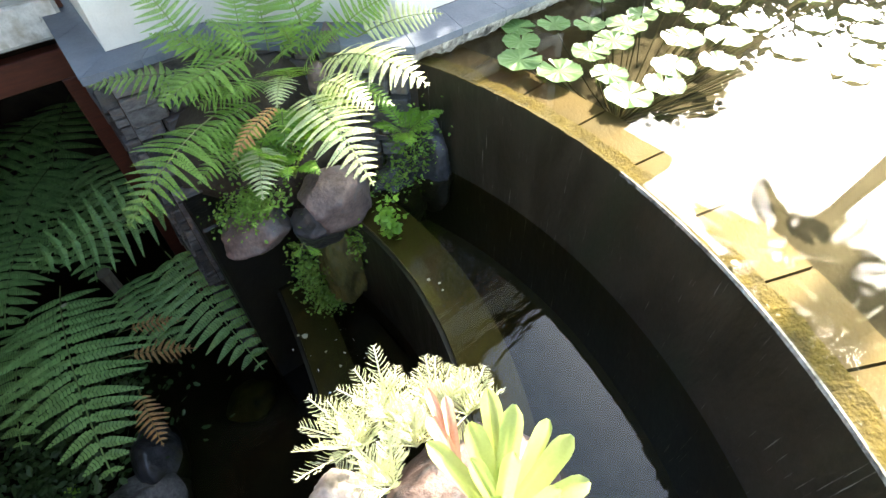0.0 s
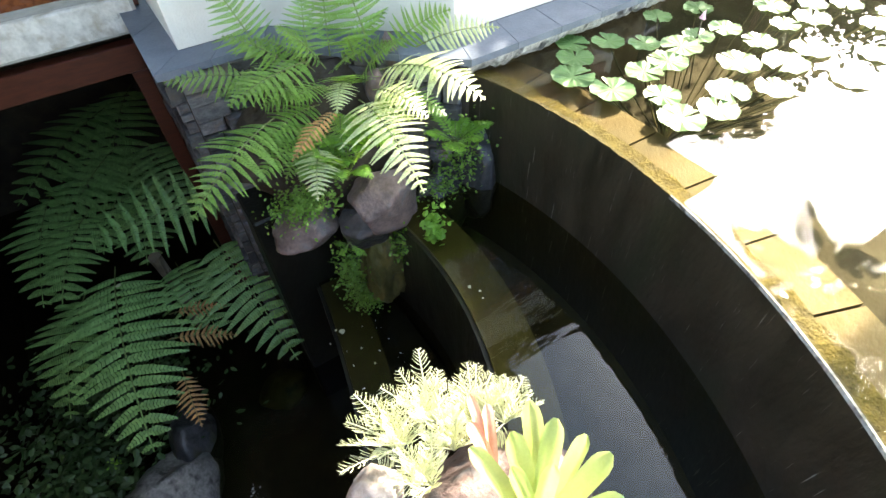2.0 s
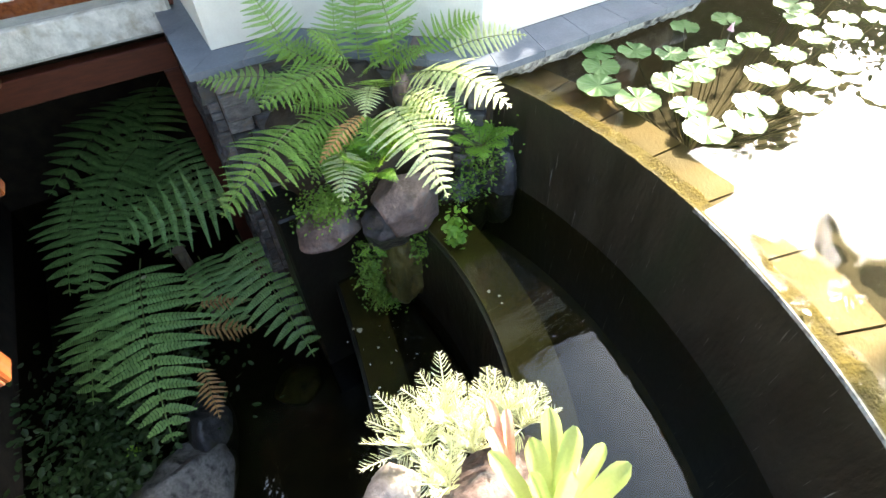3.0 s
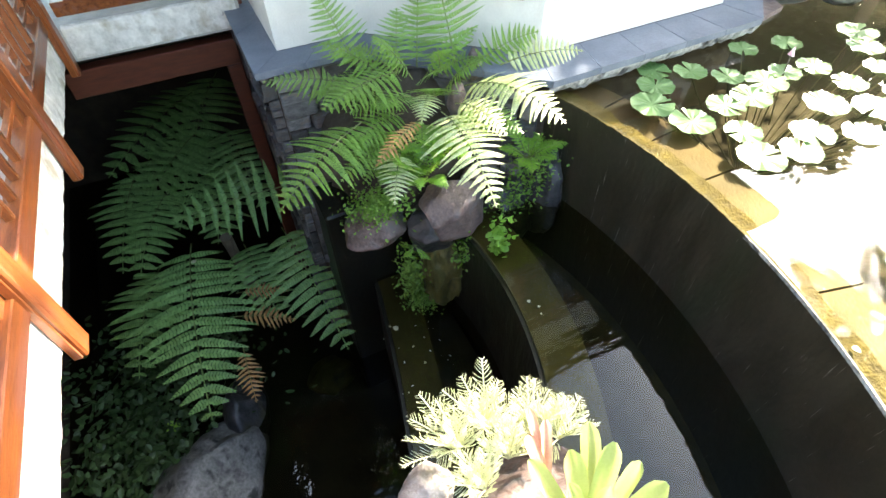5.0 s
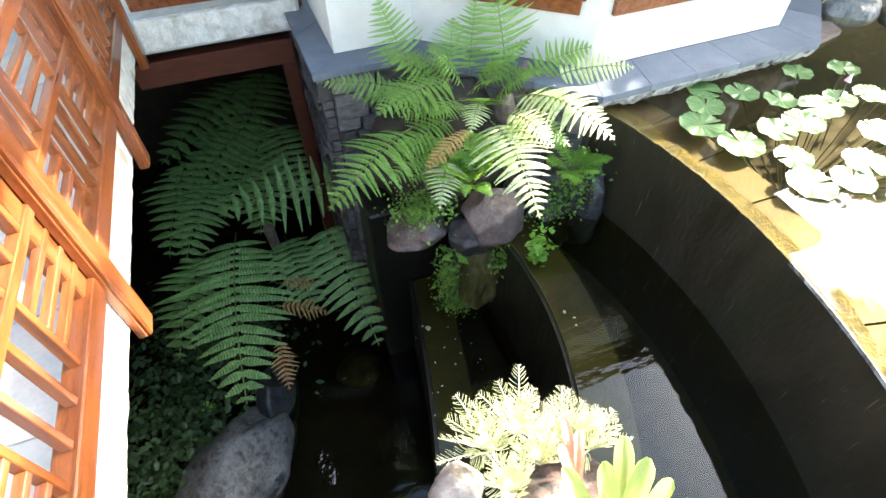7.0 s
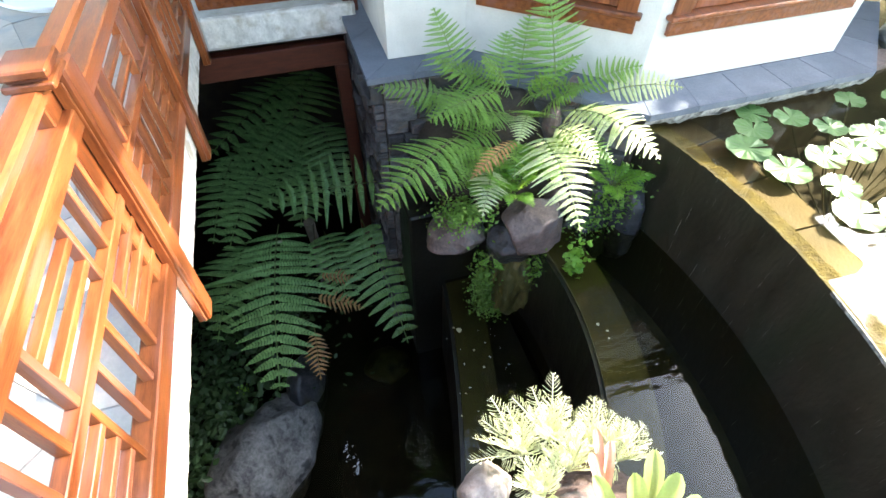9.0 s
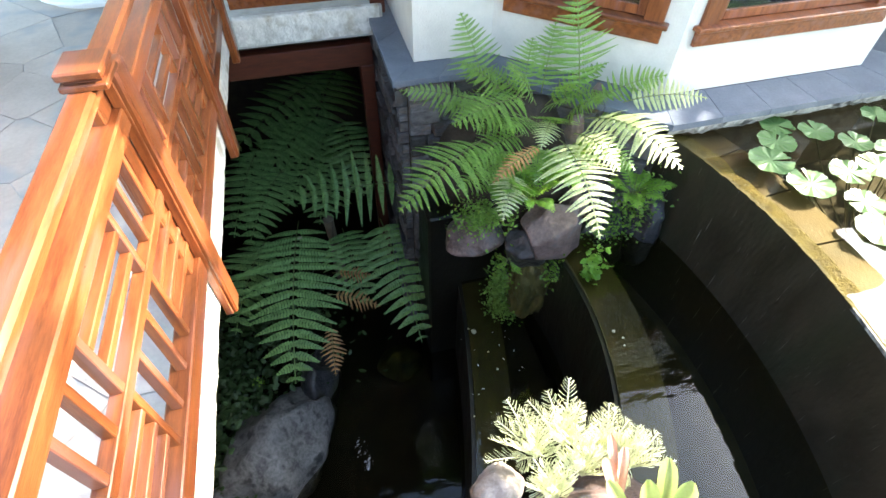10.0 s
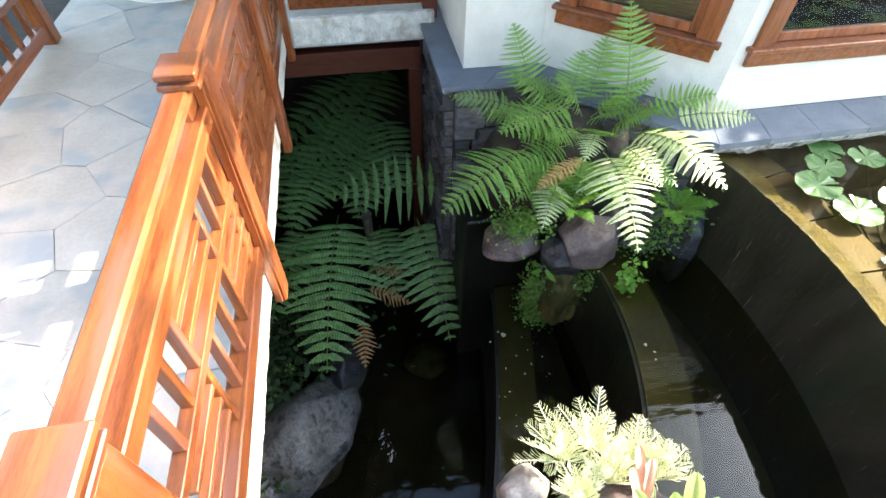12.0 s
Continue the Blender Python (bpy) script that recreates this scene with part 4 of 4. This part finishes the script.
    ((-1.25, 5.1, -1.45), 0.45, 0.25, 52, FERN_DEEP, 15, (-0.8, 6.2, -0.95)),
]:
    frond(tree_fern, base, tip, w * 1.08, arch, m, n - 3, seed, teeth=20, slim=0.48, cut=0.84, sweep=0.1, taper=1.4, droop=0.06, blunt=0.65, lean0=-0.08, shape=0.3, start=0.08)
frond(tree_fern, (0.84, 4.25, -0.3), (-0.36, 4.44, -0.47), 0.46, 0.08, FERN_DEEP, 10, 33, teeth=18, slim=0.36, cut=0.84, sweep=0.0, taper=1.05, droop=0.0, side=(0.3, 0.78, 0.55), lean0=-0.1, shape=0.3, start=0.05, blunt=0.7)
frond(tree_fern, (-0.1, 3.85, -1.12), (0.37, 3.79, -1.28), 0.13, 0.08, FERN_DEAD, 11, 41, label="withered orange-brown frond")
frond(tree_fern, (-0.19, 3.59, -1.15), (0.34, 3.46, -1.38), 0.16, 0.1, FERN_DEAD, 11, 42, label="withered orange-brown frond")
frond(tree_fern, (-0.2, 3.38, -1.36), (-0.24, 2.86, -1.58), 0.16, 0.08, FERN_DEAD, 11, 43, label="withered orange-brown frond")


def leaflets(plant, name, place, spread, count, size, material, seed, label=""):
    """A low cushion of small round leaves."""
    rng = random.Random(seed)
    V, F = [], []
    for _ in range(count):
        p = Vector(place) + Vector((rng.gauss(0, 1) * spread[0], rng.gauss(0, 1) * spread[1], rng.gauss(0, 1) * spread[2]))
        q = Euler((rng.uniform(-0.7, 0.7), rng.uniform(-0.7, 0.7), rng.uniform(0, 6.3))).to_quaternion()
        s = size * rng.uniform(0.6, 1.4)
        k0 = len(V)
        for x, y, z in ((0, -0.6, 0), (0.42, -0.1, -0.1), (0.3, 0.5, -0.12), (0, 0.8, -0.05), (-0.3, 0.5, -0.12), (-0.42, -0.1, -0.1)):
            V.append(tuple(p + q @ Vector((x * s, y * s, z * s))))
        F += [(k0, k0 + 1, k0 + 2, k0 + 3), (k0, k0 + 3, k0 + 4, k0 + 5)]
    me = bpy.data.meshes.new(name)
    me.from_pydata(V, [], F)
    me.materials.append(material)
    ob = new(name, me)
    if plant:
        ob.parent = plant
        ob.matrix_parent_inverse = Matrix.Translation(-plant.location)
    if label:
        ob["label"] = label
    return ob


def simple_fern(name, place, fronds, length, width, material, seed, label, category="fern", stem=None, lift=0.5, teeth=4, n=14, slim=0.62, droop=0.2, sweep=0.1):
    p = thing(name, label, category, place)
    rng = random.Random(seed)
    for k in range(fronds):
        a = 6.2832 * k / fronds + rng.uniform(-0.3, 0.3)
        l = length * rng.uniform(0.7, 1.1)
        tip = Vector(place) + Vector((math.cos(a) * l, math.sin(a) * l, lift * l * rng.uniform(0.3, 1.2)))
        frond(p, place, tip, width * rng.uniform(0.8, 1.1), lift * l * 0.6, material, n, seed * 100 + k, teeth=teeth, slim=slim, stem=stem, droop=droop * rng.uniform(0.2, 1.6), sweep=sweep)
    return p


simple_fern("sword_fern", (1.74, 2.74, 0.7), 13, 0.27, 0.075, SWORD, 5, "bright light-green sword fern behind the boulder", lift=1.3)
simple_fern("sword_fern", (1.56, 2.68, 0.6), 13, 0.27, 0.075, SWORD, 6, "bright light-green sword fern among the rocks", lift=1.3)
simple_fern("sword_fern", (1.42, 2.78, 0.62), 10, 0.24, 0.07, SWORD, 11, "bright light-green sword fern under the withered frond", lift=0.9)
simple_fern("sword_fern", (2.46, 2.64, 0.55), 10, 0.3, 0.09, SWORD, 7, "green broad-leaved fern beside the pond wall", lift=0.6)
strand = leaflets(None, "hanging_plant", (1.99, 2.24, 0.24), (0.035, 0.035, 0.1), 130, 0.04, SWORD, 12)
tagged(strand, "bright green broad-leaved strand hanging over the sill", "plant", kind="stuff")
simple_fern("small_fern", (1.46, 2.66, 0.02), 5, 0.17, 0.04, SWORD, 9, "small bright fern hanging in the cascade", lift=-0.3, n=10)
for place, spread, count, seed, label in [
    ((1.25, 2.84, 0.42), (0.12, 0.09, 0.05), 1100, 1, "cushion of small green creeping leaves on a rock"),
    ((1.6, 2.83, -0.93), (0.09, 0.08, 0.04), 1100, 2, "cushion of small green water weed below the cascade"),
    ((1.5, 2.85, -0.6), (0.045, 0.05, 0.14), 450, 3, "hanging strand of small green leaves"),
    ((2.5, 2.6, 0.45), (0.1, 0.08, 0.16), 500, 4, "small pale creeping leaves on the wet rock"),
    ((2.3, 2.62, 0.2), (0.1, 0.06, 0.1), 300, 5, "small creeping leaves beside the boulder"),
    ((1.42, 2.72, -0.35), (0.06, 0.05, 0.16), 350, 3.5, "hanging strand of small bright leaves under the boulder"),
    ((1.85, 2.55, -0.1), (0.05, 0.05, 0.12), 250, 4.5, "hanging strand of small bright leaves under the boulder"),
    ((-1.5, 3.3, -2.3), (0.4, 0.4, 0.08), 1200, 6, "low ground cover under the deck, coloured as in shade"),
    ((-1.7, 2.4, -2.2), (0.3, 0.5, 0.1), 1000, 7, "low ground cover under the deck, coloured as in shade"),
    ((-1.2, 4.2, -2.2), (0.5, 0.4, 0.1), 1200, 8, "low ground cover under the tree fern, coloured as in shade"),
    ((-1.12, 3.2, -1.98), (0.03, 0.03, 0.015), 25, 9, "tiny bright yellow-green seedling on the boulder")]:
    ob = leaflets(None, "creeping_plant", place, spread, count, 0.02 if seed < 6 or seed == 9 else 0.06, SWORD if seed == 9 else WEED if seed < 6 else WEED_SHADED, seed)
    tagged(ob, label, "plant", kind="stuff")

# ---------------------------------------------------------------- bromeliad and its small ferns
brom = thing("bromeliad", "sunlit pale green bromeliad with red inner leaves", "bromeliad", (1.4, 0.4, 0.2))
def strap(plant, base, tip, width, arch, material, seed, label=""):
    rng = random.Random(seed)
    base, tip = Vector(base), Vector(tip)
    mid = (base + tip) / 2 + Vector((0, 0, arch))
    bm = bmesh.new()
    rows = []
    n = 14
    for i in range(n + 1):
        s = i / n
        p = base * (1 - s) ** 2 + mid * 2 * s * (1 - s) + tip * s * s
        t = ((mid - base) * (1 - s) + (tip - mid) * s).normalized()
        lat = t.cross(Vector((0, 0, 1))).normalized()
        up = lat.cross(t).normalized()
        w = width * (0.75 + 0.5 * s - 0.25 * s * s) * (1 if s < 0.82 else max(0.12, math.sqrt(max(0, 1 - ((s - 0.82) / 0.185) ** 2))))
        rows.append([bm.verts.new(p + lat * (w * k) + up * (0.35 * w * k * k + 0.004 * math.sin(k * 14 + seed))) for k in (-1, -0.66, -0.33, 0, 0.33, 0.66, 1)])
    for a, b in zip(rows, rows[1:]):
        for k in range(6):
            bm.faces.new((a[k], a[k + 1], b[k + 1], b[k]))
    return part("leaf", bm, material, plant, label, smooth=True)
rng = random.Random(77)
BASE = Vector((1.24, 0.24, 0.5))
for k, (x, y, z, w) in enumerate([(1.48, 0.64, 0.8, 0.055), (1.5, 0.5, 0.86, 0.055), (1.6, 0.27, 0.83, 0.055), (1.32, 0.57, 0.82, 0.06), (1.6, 0.13, 0.62, 0.055), (1.14, 0.62, 0.8, 0.05), (0.98, 0.45, 0.75, 0.05), (0.95, 0.15, 0.72, 0.05), (1.15, -0.08, 0.72, 0.055), (1.42, -0.02, 0.7, 0.055), (1.36, 0.36, 0.88, 0.045), (1.22, 0.45, 0.86, 0.045), (1.42, 0.16, 0.82, 0.045), (1.08, 0.3, 0.82, 0.045), (1.66, 0.42, 0.62, 0.045)]):
    strap(brom, BASE + Vector((rng.uniform(-0.03, 0.03), rng.uniform(-0.03, 0.03), 0)), (x, y, z), w * 0.85, 0.05, BROM, k)
for k, (x, y, z, w) in enumerate([(1.31, 0.86, 0.68, 0.024), (1.24, 0.76, 0.64, 0.035), (1.36, 0.78, 0.66, 0.028)]):
    strap(brom, (1.24, 0.55, 0.48), (x, y, z), w, 0.05, BROM_RED, k + 20, "reddish inner leaf")
for place, tips, seed in (
        ((1.14, 0.95, 0.38), ((1.25, 1.22, 0.61), (1.12, 1.2, 0.56), (1.01, 1.2, 0.5), (1.3, 1.12, 0.5), (1.05, 1.05, 0.62), (1.2, 1.08, 0.6), (1.1, 0.9, 0.66)), 61),
        ((1.34, 0.84, 0.38), ((1.44, 1.05, 0.54), (1.36, 1.0, 0.58), (1.52, 0.95, 0.5), (1.3, 0.95, 0.62)), 62),
        ((1.46, 0.74, 0.38), ((1.66, 0.85, 0.47), (1.58, 0.88, 0.5), (1.6, 0.76, 0.54), (1.5, 0.86, 0.56)), 64),
        ((0.96, 0.92, 0.4), ((0.87, 1.2, 0.58), (0.71, 1.0, 0.62), (0.66, 0.92, 0.56), (0.78, 1.1, 0.58), (0.93, 1.12, 0.6), (0.8, 0.92, 0.66), (0.95, 0.98, 0.68)), 63),
        ((1.16, 0.76, 0.42), ((1.12, 0.9, 0.64), (1.22, 0.92, 0.6), (1.05, 0.85, 0.6), (1.2, 0.8, 0.66)), 66),
        ((0.98, 0.68, 0.42), ((0.8, 0.72, 0.66), (0.92, 0.8, 0.7), (1.05, 0.78, 0.72), (0.88, 0.6, 0.68)), 65)):
    p = thing("small_fern", "pale sunlit small feathery fern at the bromeliad's foot", "fern", place)
    fill = random.Random(seed)
    tips = list(tips) + [(place[0] + fill.uniform(-0.16, 0.16), place[1] + fill.uniform(-0.08, 0.2), place[2] + fill.uniform(0.1, 0.2)) for _ in range(9)]
    for k, tip in enumerate(tips):
        up = tip[2] - place[2] > 0.13
        frond(p, place, tip, 0.07, 0.05, LIGHT_FERN, 15, seed * 100 + k, teeth=3, slim=0.1, cut=1.0, stem=LIGHT_FERN, droop=0.45, sweep=0.3, taper=2.4, lean0=0.3, shape=0.2, blunt=0.4, loose=0.25, side=(1, -0.5, 0) if up else None)

# ---------------------------------------------------------------- lily pond
def lily_pad(x, y, r, seed):
    rng = random.Random(seed)
    p = thing("lily_pad", "round green lily pad with a toothed rim, afloat", "lily pad", (x, y, 1.0), group="lily pads on the pond")
    bm = bmesh.new()
    turn = rng.uniform(0, 6.28)
    c = bm.verts.new((x, y, 1.009))
    n = 48
    rows = []
    for i in range(n + 1):
        a = 0.12 + (6.2832 - 0.24) * i / n
        edge = r * (1 + 0.035 * (i % 2) + 0.02 * math.sin(a * 5 + seed))
        wave = 0.006 * math.sin(a * 7 + seed) 
        rows.append([bm.verts.new((x + rad * math.cos(a + turn), y + rad * math.sin(a + turn), z)) for rad, z in ((edge * 0.4, 1.007 + (0.003 if i % 4 < 2 else 0)), (edge * 0.8, 1.006 + wave * 0.5 + (0.006 if i % 4 < 2 else 0)), (edge, 1.011 + wave + (0.006 if i % 2 else 0)))])
    for a, b in zip(rows, rows[1:]):
        bm.faces.new((c, a[0], b[0]))
        for k in range(2):
            bm.faces.new((a[k], a[k + 1], b[k + 1], b[k]))
    part("leaf", bm, PAD, p, smooth=True)
    part("stalk", tube([(x, y, 1.002), (x * 0.8 + 3.95 * 0.2, y * 0.8 + 1.84 * 0.2, 0.85), (x * 0.4 + 3.95 * 0.6, y * 0.4 + 1.84 * 0.6, 0.6), (3.95, 1.84, 0.4)], 0.005, 0.006, 5), PAD_STEM, p)
PADS = [(3.6, 2.68), (3.46, 2.5), (3.26, 2.31), (3.85, 2.54), (4.05, 2.35), (4.5, 2.61), (3.72, 2.06), (3.98, 2.06), (3.36, 2.02), (4.25, 2.16), (4.49, 2.19), (3.58, 1.77), (4.77, 2.15), (4.39, 1.75), (3.75, 1.45), (3.47, 1.52), (4.8, 1.86), (4.66, 1.55), (4.28, 1.39), (3.99, 1.55), (5.22, 1.91), (5.01, 1.56), (4.81, 1.15), (5.31, 1.23), (5.75, 1.1), (5.48, 0.9), (5.13, 0.76)]
rng = random.Random(8)
while len(PADS) < 52:
    q = (rng.uniform(4.0, 8.0), rng.uniform(0.4, 2.6))
    if q[0] + 1.2 * q[1] > 5.6 and all((q[0] - a) ** 2 + (q[1] - b) ** 2 > 0.068 for a, b in PADS):
        PADS.append(q)
for k, (x, y) in enumerate(PADS):
    lily_pad(x, y, 0.115 + 0.05 * random.Random(k + 400).random(), k)
flower = thing("lily_bud", "pink water lily bud among the pads", "flower", (4.62, 2.28, 1.0))
part("stalk", tube([(4.3, 2.0, 0.7), (4.5, 2.2, 1.0), (4.62, 2.28, 1.08)], 0.005), PAD_STEM, flower)
bm = bmesh.new()
for k in range(7):
    a = k * 0.9
    bmesh.ops.create_cone(bm, segments=6, radius1=0.012, radius2=0.001, depth=0.07, matrix=Matrix.Translation((4.62 + 0.008 * math.cos(a), 2.28 + 0.008 * math.sin(a), 1.11)) @ Euler((0.3 * math.sin(a), 0.3 * math.cos(a), 0)).to_matrix().to_4x4())
part("petals", bm, PETAL, flower)

# palms whose crowns show in the water
def palm(place, height, seed, lean, big):
    rng = random.Random(seed)
    p = thing("palm_tree", "tall palm with arching fronds beside the pond", "palm tree", place)
    top = Vector(place) + Vector((lean[0], lean[1], height))
    part("trunk", tube([Vector(place).lerp(top, k / 8) + Vector((lean[0], lean[1], 0)) * (-0.25 * math.sin(3.14 * k / 8)) for k in range(9)], 0.2, 0.13, 10), BARK, p)
    for k in range(20):
        a = k * 2.4 + rng.uniform(-0.2, 0.2)
        l = rng.uniform(1.7, 2.5) * big
        rise = rng.uniform(-0.5, 0.9)
        V, F = [], []
        tip = top + Vector((math.cos(a) * l, math.sin(a) * l, (rise * 0.7 - 0.4) * big))
        mid = (top + tip) / 2 + Vector((0, 0, 0.55 * big))
        for i in range(26):
            s = 0.15 + 0.85 * i / 26
            q = top * (1 - s) ** 2 + mid * 2 * s * (1 - s) + tip * s * s
            t = ((mid - top) * (1 - s) + (tip - mid) * s).normalized()
            lat = t.cross(Vector((0, 0, 1))).normalized()
            for sg in (-1, 1):
                ln = big * 0.55 * math.sin(3.14 * min(1, 0.2 + 0.8 * s)) + 0.12
                d = (lat * sg + t * 0.7 - Vector((0, 0, 0.35))).normalized()
                k0 = len(V)
                V += [tuple(q), tuple(q + d * ln * 0.5 + t * 0.04), tuple(q + d * ln), tuple(q + d * ln * 0.5 - t * 0.04)]
                F.append((k0, k0 + 1, k0 + 2, k0 + 3))
        me = bpy.data.meshes.new("frond"); me.from_pydata(V, [], F); me.materials.append(PALM_LEAF)
        f = new("frond", me); f.parent = p; f.matrix_parent_inverse = Matrix.Translation(-p.location)
        part("stalk", tube([top * (1 - s) ** 2 + mid * 2 * s * (1 - s) + tip * s * s for s in (0, 0.25, 0.5, 0.75, 1)], 0.025, 0.006, 5), BARK, f)
palm((11.2, 0.4, 1.1), 6.6, 3, (-0.15, 0.75), 0.9)
palm((14.4, -1.6, 1.1), 9.3, 4, (-2.0, 0.7), 1.35)
palm((14.6, -4.2, 1.1), 9.9, 5, (-3.0, 1.5), 1.35)

# stones on the pond's far bank; unseen shrubs added to darken its reflection
def shrub(place, height, spread, seed):
    p = thing("shrub", "unseen leafy shrub added to darken the pond's reflection", "shrub", place, group="shrubs on the pond bank")
    rng = random.Random(seed)
    for k in range(4):
        a = k * 1.6 + rng.uniform(-0.4, 0.4)
        part("stem", tube([place, Vector(place) + Vector((math.cos(a) * spread * 0.3, math.sin(a) * spread * 0.3, height * 0.5)), Vector(place) + Vector((math.cos(a) * spread * 0.6, math.sin(a) * spread * 0.6, height * 0.85))], 0.03, 0.01, 6), BARK, p)
    leaflets(p, "crown", Vector(place) + Vector((0, 0, height * 0.58)), (spread * 0.45, spread * 0.45, height * 0.22), 1500, 0.11, PALM_LEAF, seed)
def tree(place, height, spread, seed):
    p = thing("tree", "unseen leafy tree added for shade and a darker pond reflection", "tree", place)
    rng = random.Random(seed)
    base = Vector(place)
    top = base + Vector((0.1, 0, height * 0.55))
    part("trunk", tube([base, base.lerp(top, 0.5) + Vector((0.06, 0.04, 0)), top], 0.09, 0.05, 8), BARK, p)
    for k in range(18):
        a, u = k * 2.4, rng.uniform(0.2, 1)
        end = base + Vector((math.cos(a) * spread * u * 0.8, math.sin(a) * spread * u * 0.8, height * (0.95 - 0.32 * u * rng.uniform(0.6, 1.4))))
        part("branch", tube([top, top.lerp(end, 0.5) + Vector((0, 0, 0.1)), end], 0.03, 0.008, 5), BARK, p)
        leaflets(p, "foliage", end, (0.26, 0.26, 0.2), 420, 0.1, PALM_LEAF, seed + k)
# unseen trees, added to shade ledge and pads and darken the reflection
tree((8.0, 3.5, 1.1), 2.8, 0.6, 900)
tree((9.7, 4.6, 1.1), 3.9, 1.0, 930)
shrub((6.9, 4.5, 1.1), 2.1, 0.8, 690)
for k in range(8):
    u = k / 7
    shrub((7.9 + 3.3 * u, 5.4 - 3.5 * u * u, 1.1), 2.5 - 0.5 * u, 0.85, 700 + k)
for k, (x, y, sx) in enumerate([(5.95, 3.35, 0.3), (6.45, 3.1, 0.34), (7.0, 3.0, 0.3), (7.6, 2.95, 0.36)]):
    rock("bank_stone", (x, y, 1.0), (sx, 0.25, 0.16), 800 + k, GREY_ROCK, "grey stone at the pond's far bank", 20 * k)
tagged(part("bank_slab", prism([(5.02, 2.9), (5.4, 2.98), (5.46, 3.15), (5.1, 3.3)], 1.0, 1.045, 0.008), ROCK), "flat brown stone beside the slate ledge", "stone")

# fallen petals and scraps on sills and water; a disc for a sun fleck
def scrap(place, size, seed, label):
    bm = bmesh.new()
    rng = random.Random(seed)
    pts = [bm.verts.new((place[0] + size * math.cos(a) * rng.uniform(0.6, 1.2), place[1] + size * math.sin(a) * rng.uniform(0.6, 1.2), place[2] + rng.uniform(0.002, 0.006))) for a in [k * 0.785 for k in range(8)]]
    bm.faces.new(pts)
    r = bmesh.ops.extrude_face_region(bm, geom=bm.faces[:])
    bmesh.ops.translate(bm, vec=(0, 0, 0.002), verts=[v for v in r["geom"] if isinstance(v, bmesh.types.BMVert)])
    bmesh.ops.recalc_face_normals(bm, faces=bm.faces)
    tagged(part("pale_scrap", bm, FLECK), label, "petal", group="fallen petals")
# the last scrap, on the tree fern, paints a sun fleck
for k, (x, y, z, s) in enumerate([(1.2, 2.66, -1.03, 0.028), (1.16, 2.7, -1.03, 0.014), (1.27, 2.4, -1.03, 0.012), (0.95, 1.81, -1.03, 0.01), (1.3, 2.2, -1.03, 0.014), (1.95, 1.73, 0.095, 0.013), (1.99, 1.66, 0.095, 0.01), (1.97, 1.6, 0.095, 0.01), (2.71, 0.32, 1.0, 0.022), (1.05, 2.0, -1.03, 0.009), (-0.37, 4.22, -0.86, 0.026)]):
    scrap((x, y, z), s, k, "white petal caught on the pond rim" if k == 8 else "pale scrap standing in for a sun fleck on a frond" if k == 10 else "pale fallen petal on the wet sill")

# foam flecks on the dark water; on the lowest pool they paint ripple glints
def foam(name, place, spread, z, count, seed, label):
    rng = random.Random(seed)
    V, F = [], []
    for _ in range(count):
        x, y = place[0] + rng.gauss(0, spread[0]), place[1] + rng.gauss(0, spread[1])
        s, a, k0 = rng.uniform(0.002, 0.009) * rng.choice((0.5, 0.7, 1, 1.8)), rng.uniform(0, 3), len(V)
        for k in range(7):
            b = k * 0.897
            q = s * rng.uniform(0.5, 1.3)
            u, v = q * math.cos(b) * 1.7, q * math.sin(b) * 0.7
            V.append((x + u * math.cos(a) - v * math.sin(a), y + u * math.sin(a) + v * math.cos(a), z))
        F.append(tuple(range(k0, k0 + 7)))
    me = bpy.data.meshes.new(name)
    me.from_pydata(V, [], F)
    me.materials.append(FOAM_AND_GLINT)
    tagged(new(name, me), label, "foam", kind="stuff")
foam("foam", (-0.14, 2.3), (0.035, 0.06), -2.397, 26, 1, "white flecks standing in for ripple glints on the lowest pool")
foam("foam", (-0.1, 2.12), (0.03, 0.04), -2.397, 20, 5, "white flecks standing in for ripple glints on the lowest pool")
foam("foam", (1.45, 2.35), (0.05, 0.28), -1.027, 12, 2, "white foam flecks where the cascade runs in")
foam("foam", (1.05, 2.1), (0.05, 0.4), -1.027, 8, 3, "pale flecks along the mossy sill")

# ---------------------------------------------------------------- pieces of the pond rim, last
for k in range(13):
    a0 = -66 + k * 6.5
    part("tile", ring(*LIP, 4.115, 4.43, a0 + 0.1, a0 + 6.4, 8, 0.885, 0.94), OCHRE, shelf)
bm = ring(*LIP, 4.0, 4.12, -70, 20, 260, 0.972, 0.985)
for v in bm.verts:
    if v.co.z > 0.98:
        v.co.z += 0.008 * noise.noise(v.co * 9) + 0.006 * noise.noise(v.co * 30)
    r = math.hypot(v.co.x - LIP[0], v.co.y - LIP[1])
    if r > 4.05:
        k = 1 + (0.05 * noise.noise(v.co * 5)) / r
        v.co.x, v.co.y = LIP[0] + (v.co.x - LIP[0]) * k, LIP[1] + (v.co.y - LIP[1]) * k
part("moss", bm, MOSS, shelf, "yellow-green moss along the rim")
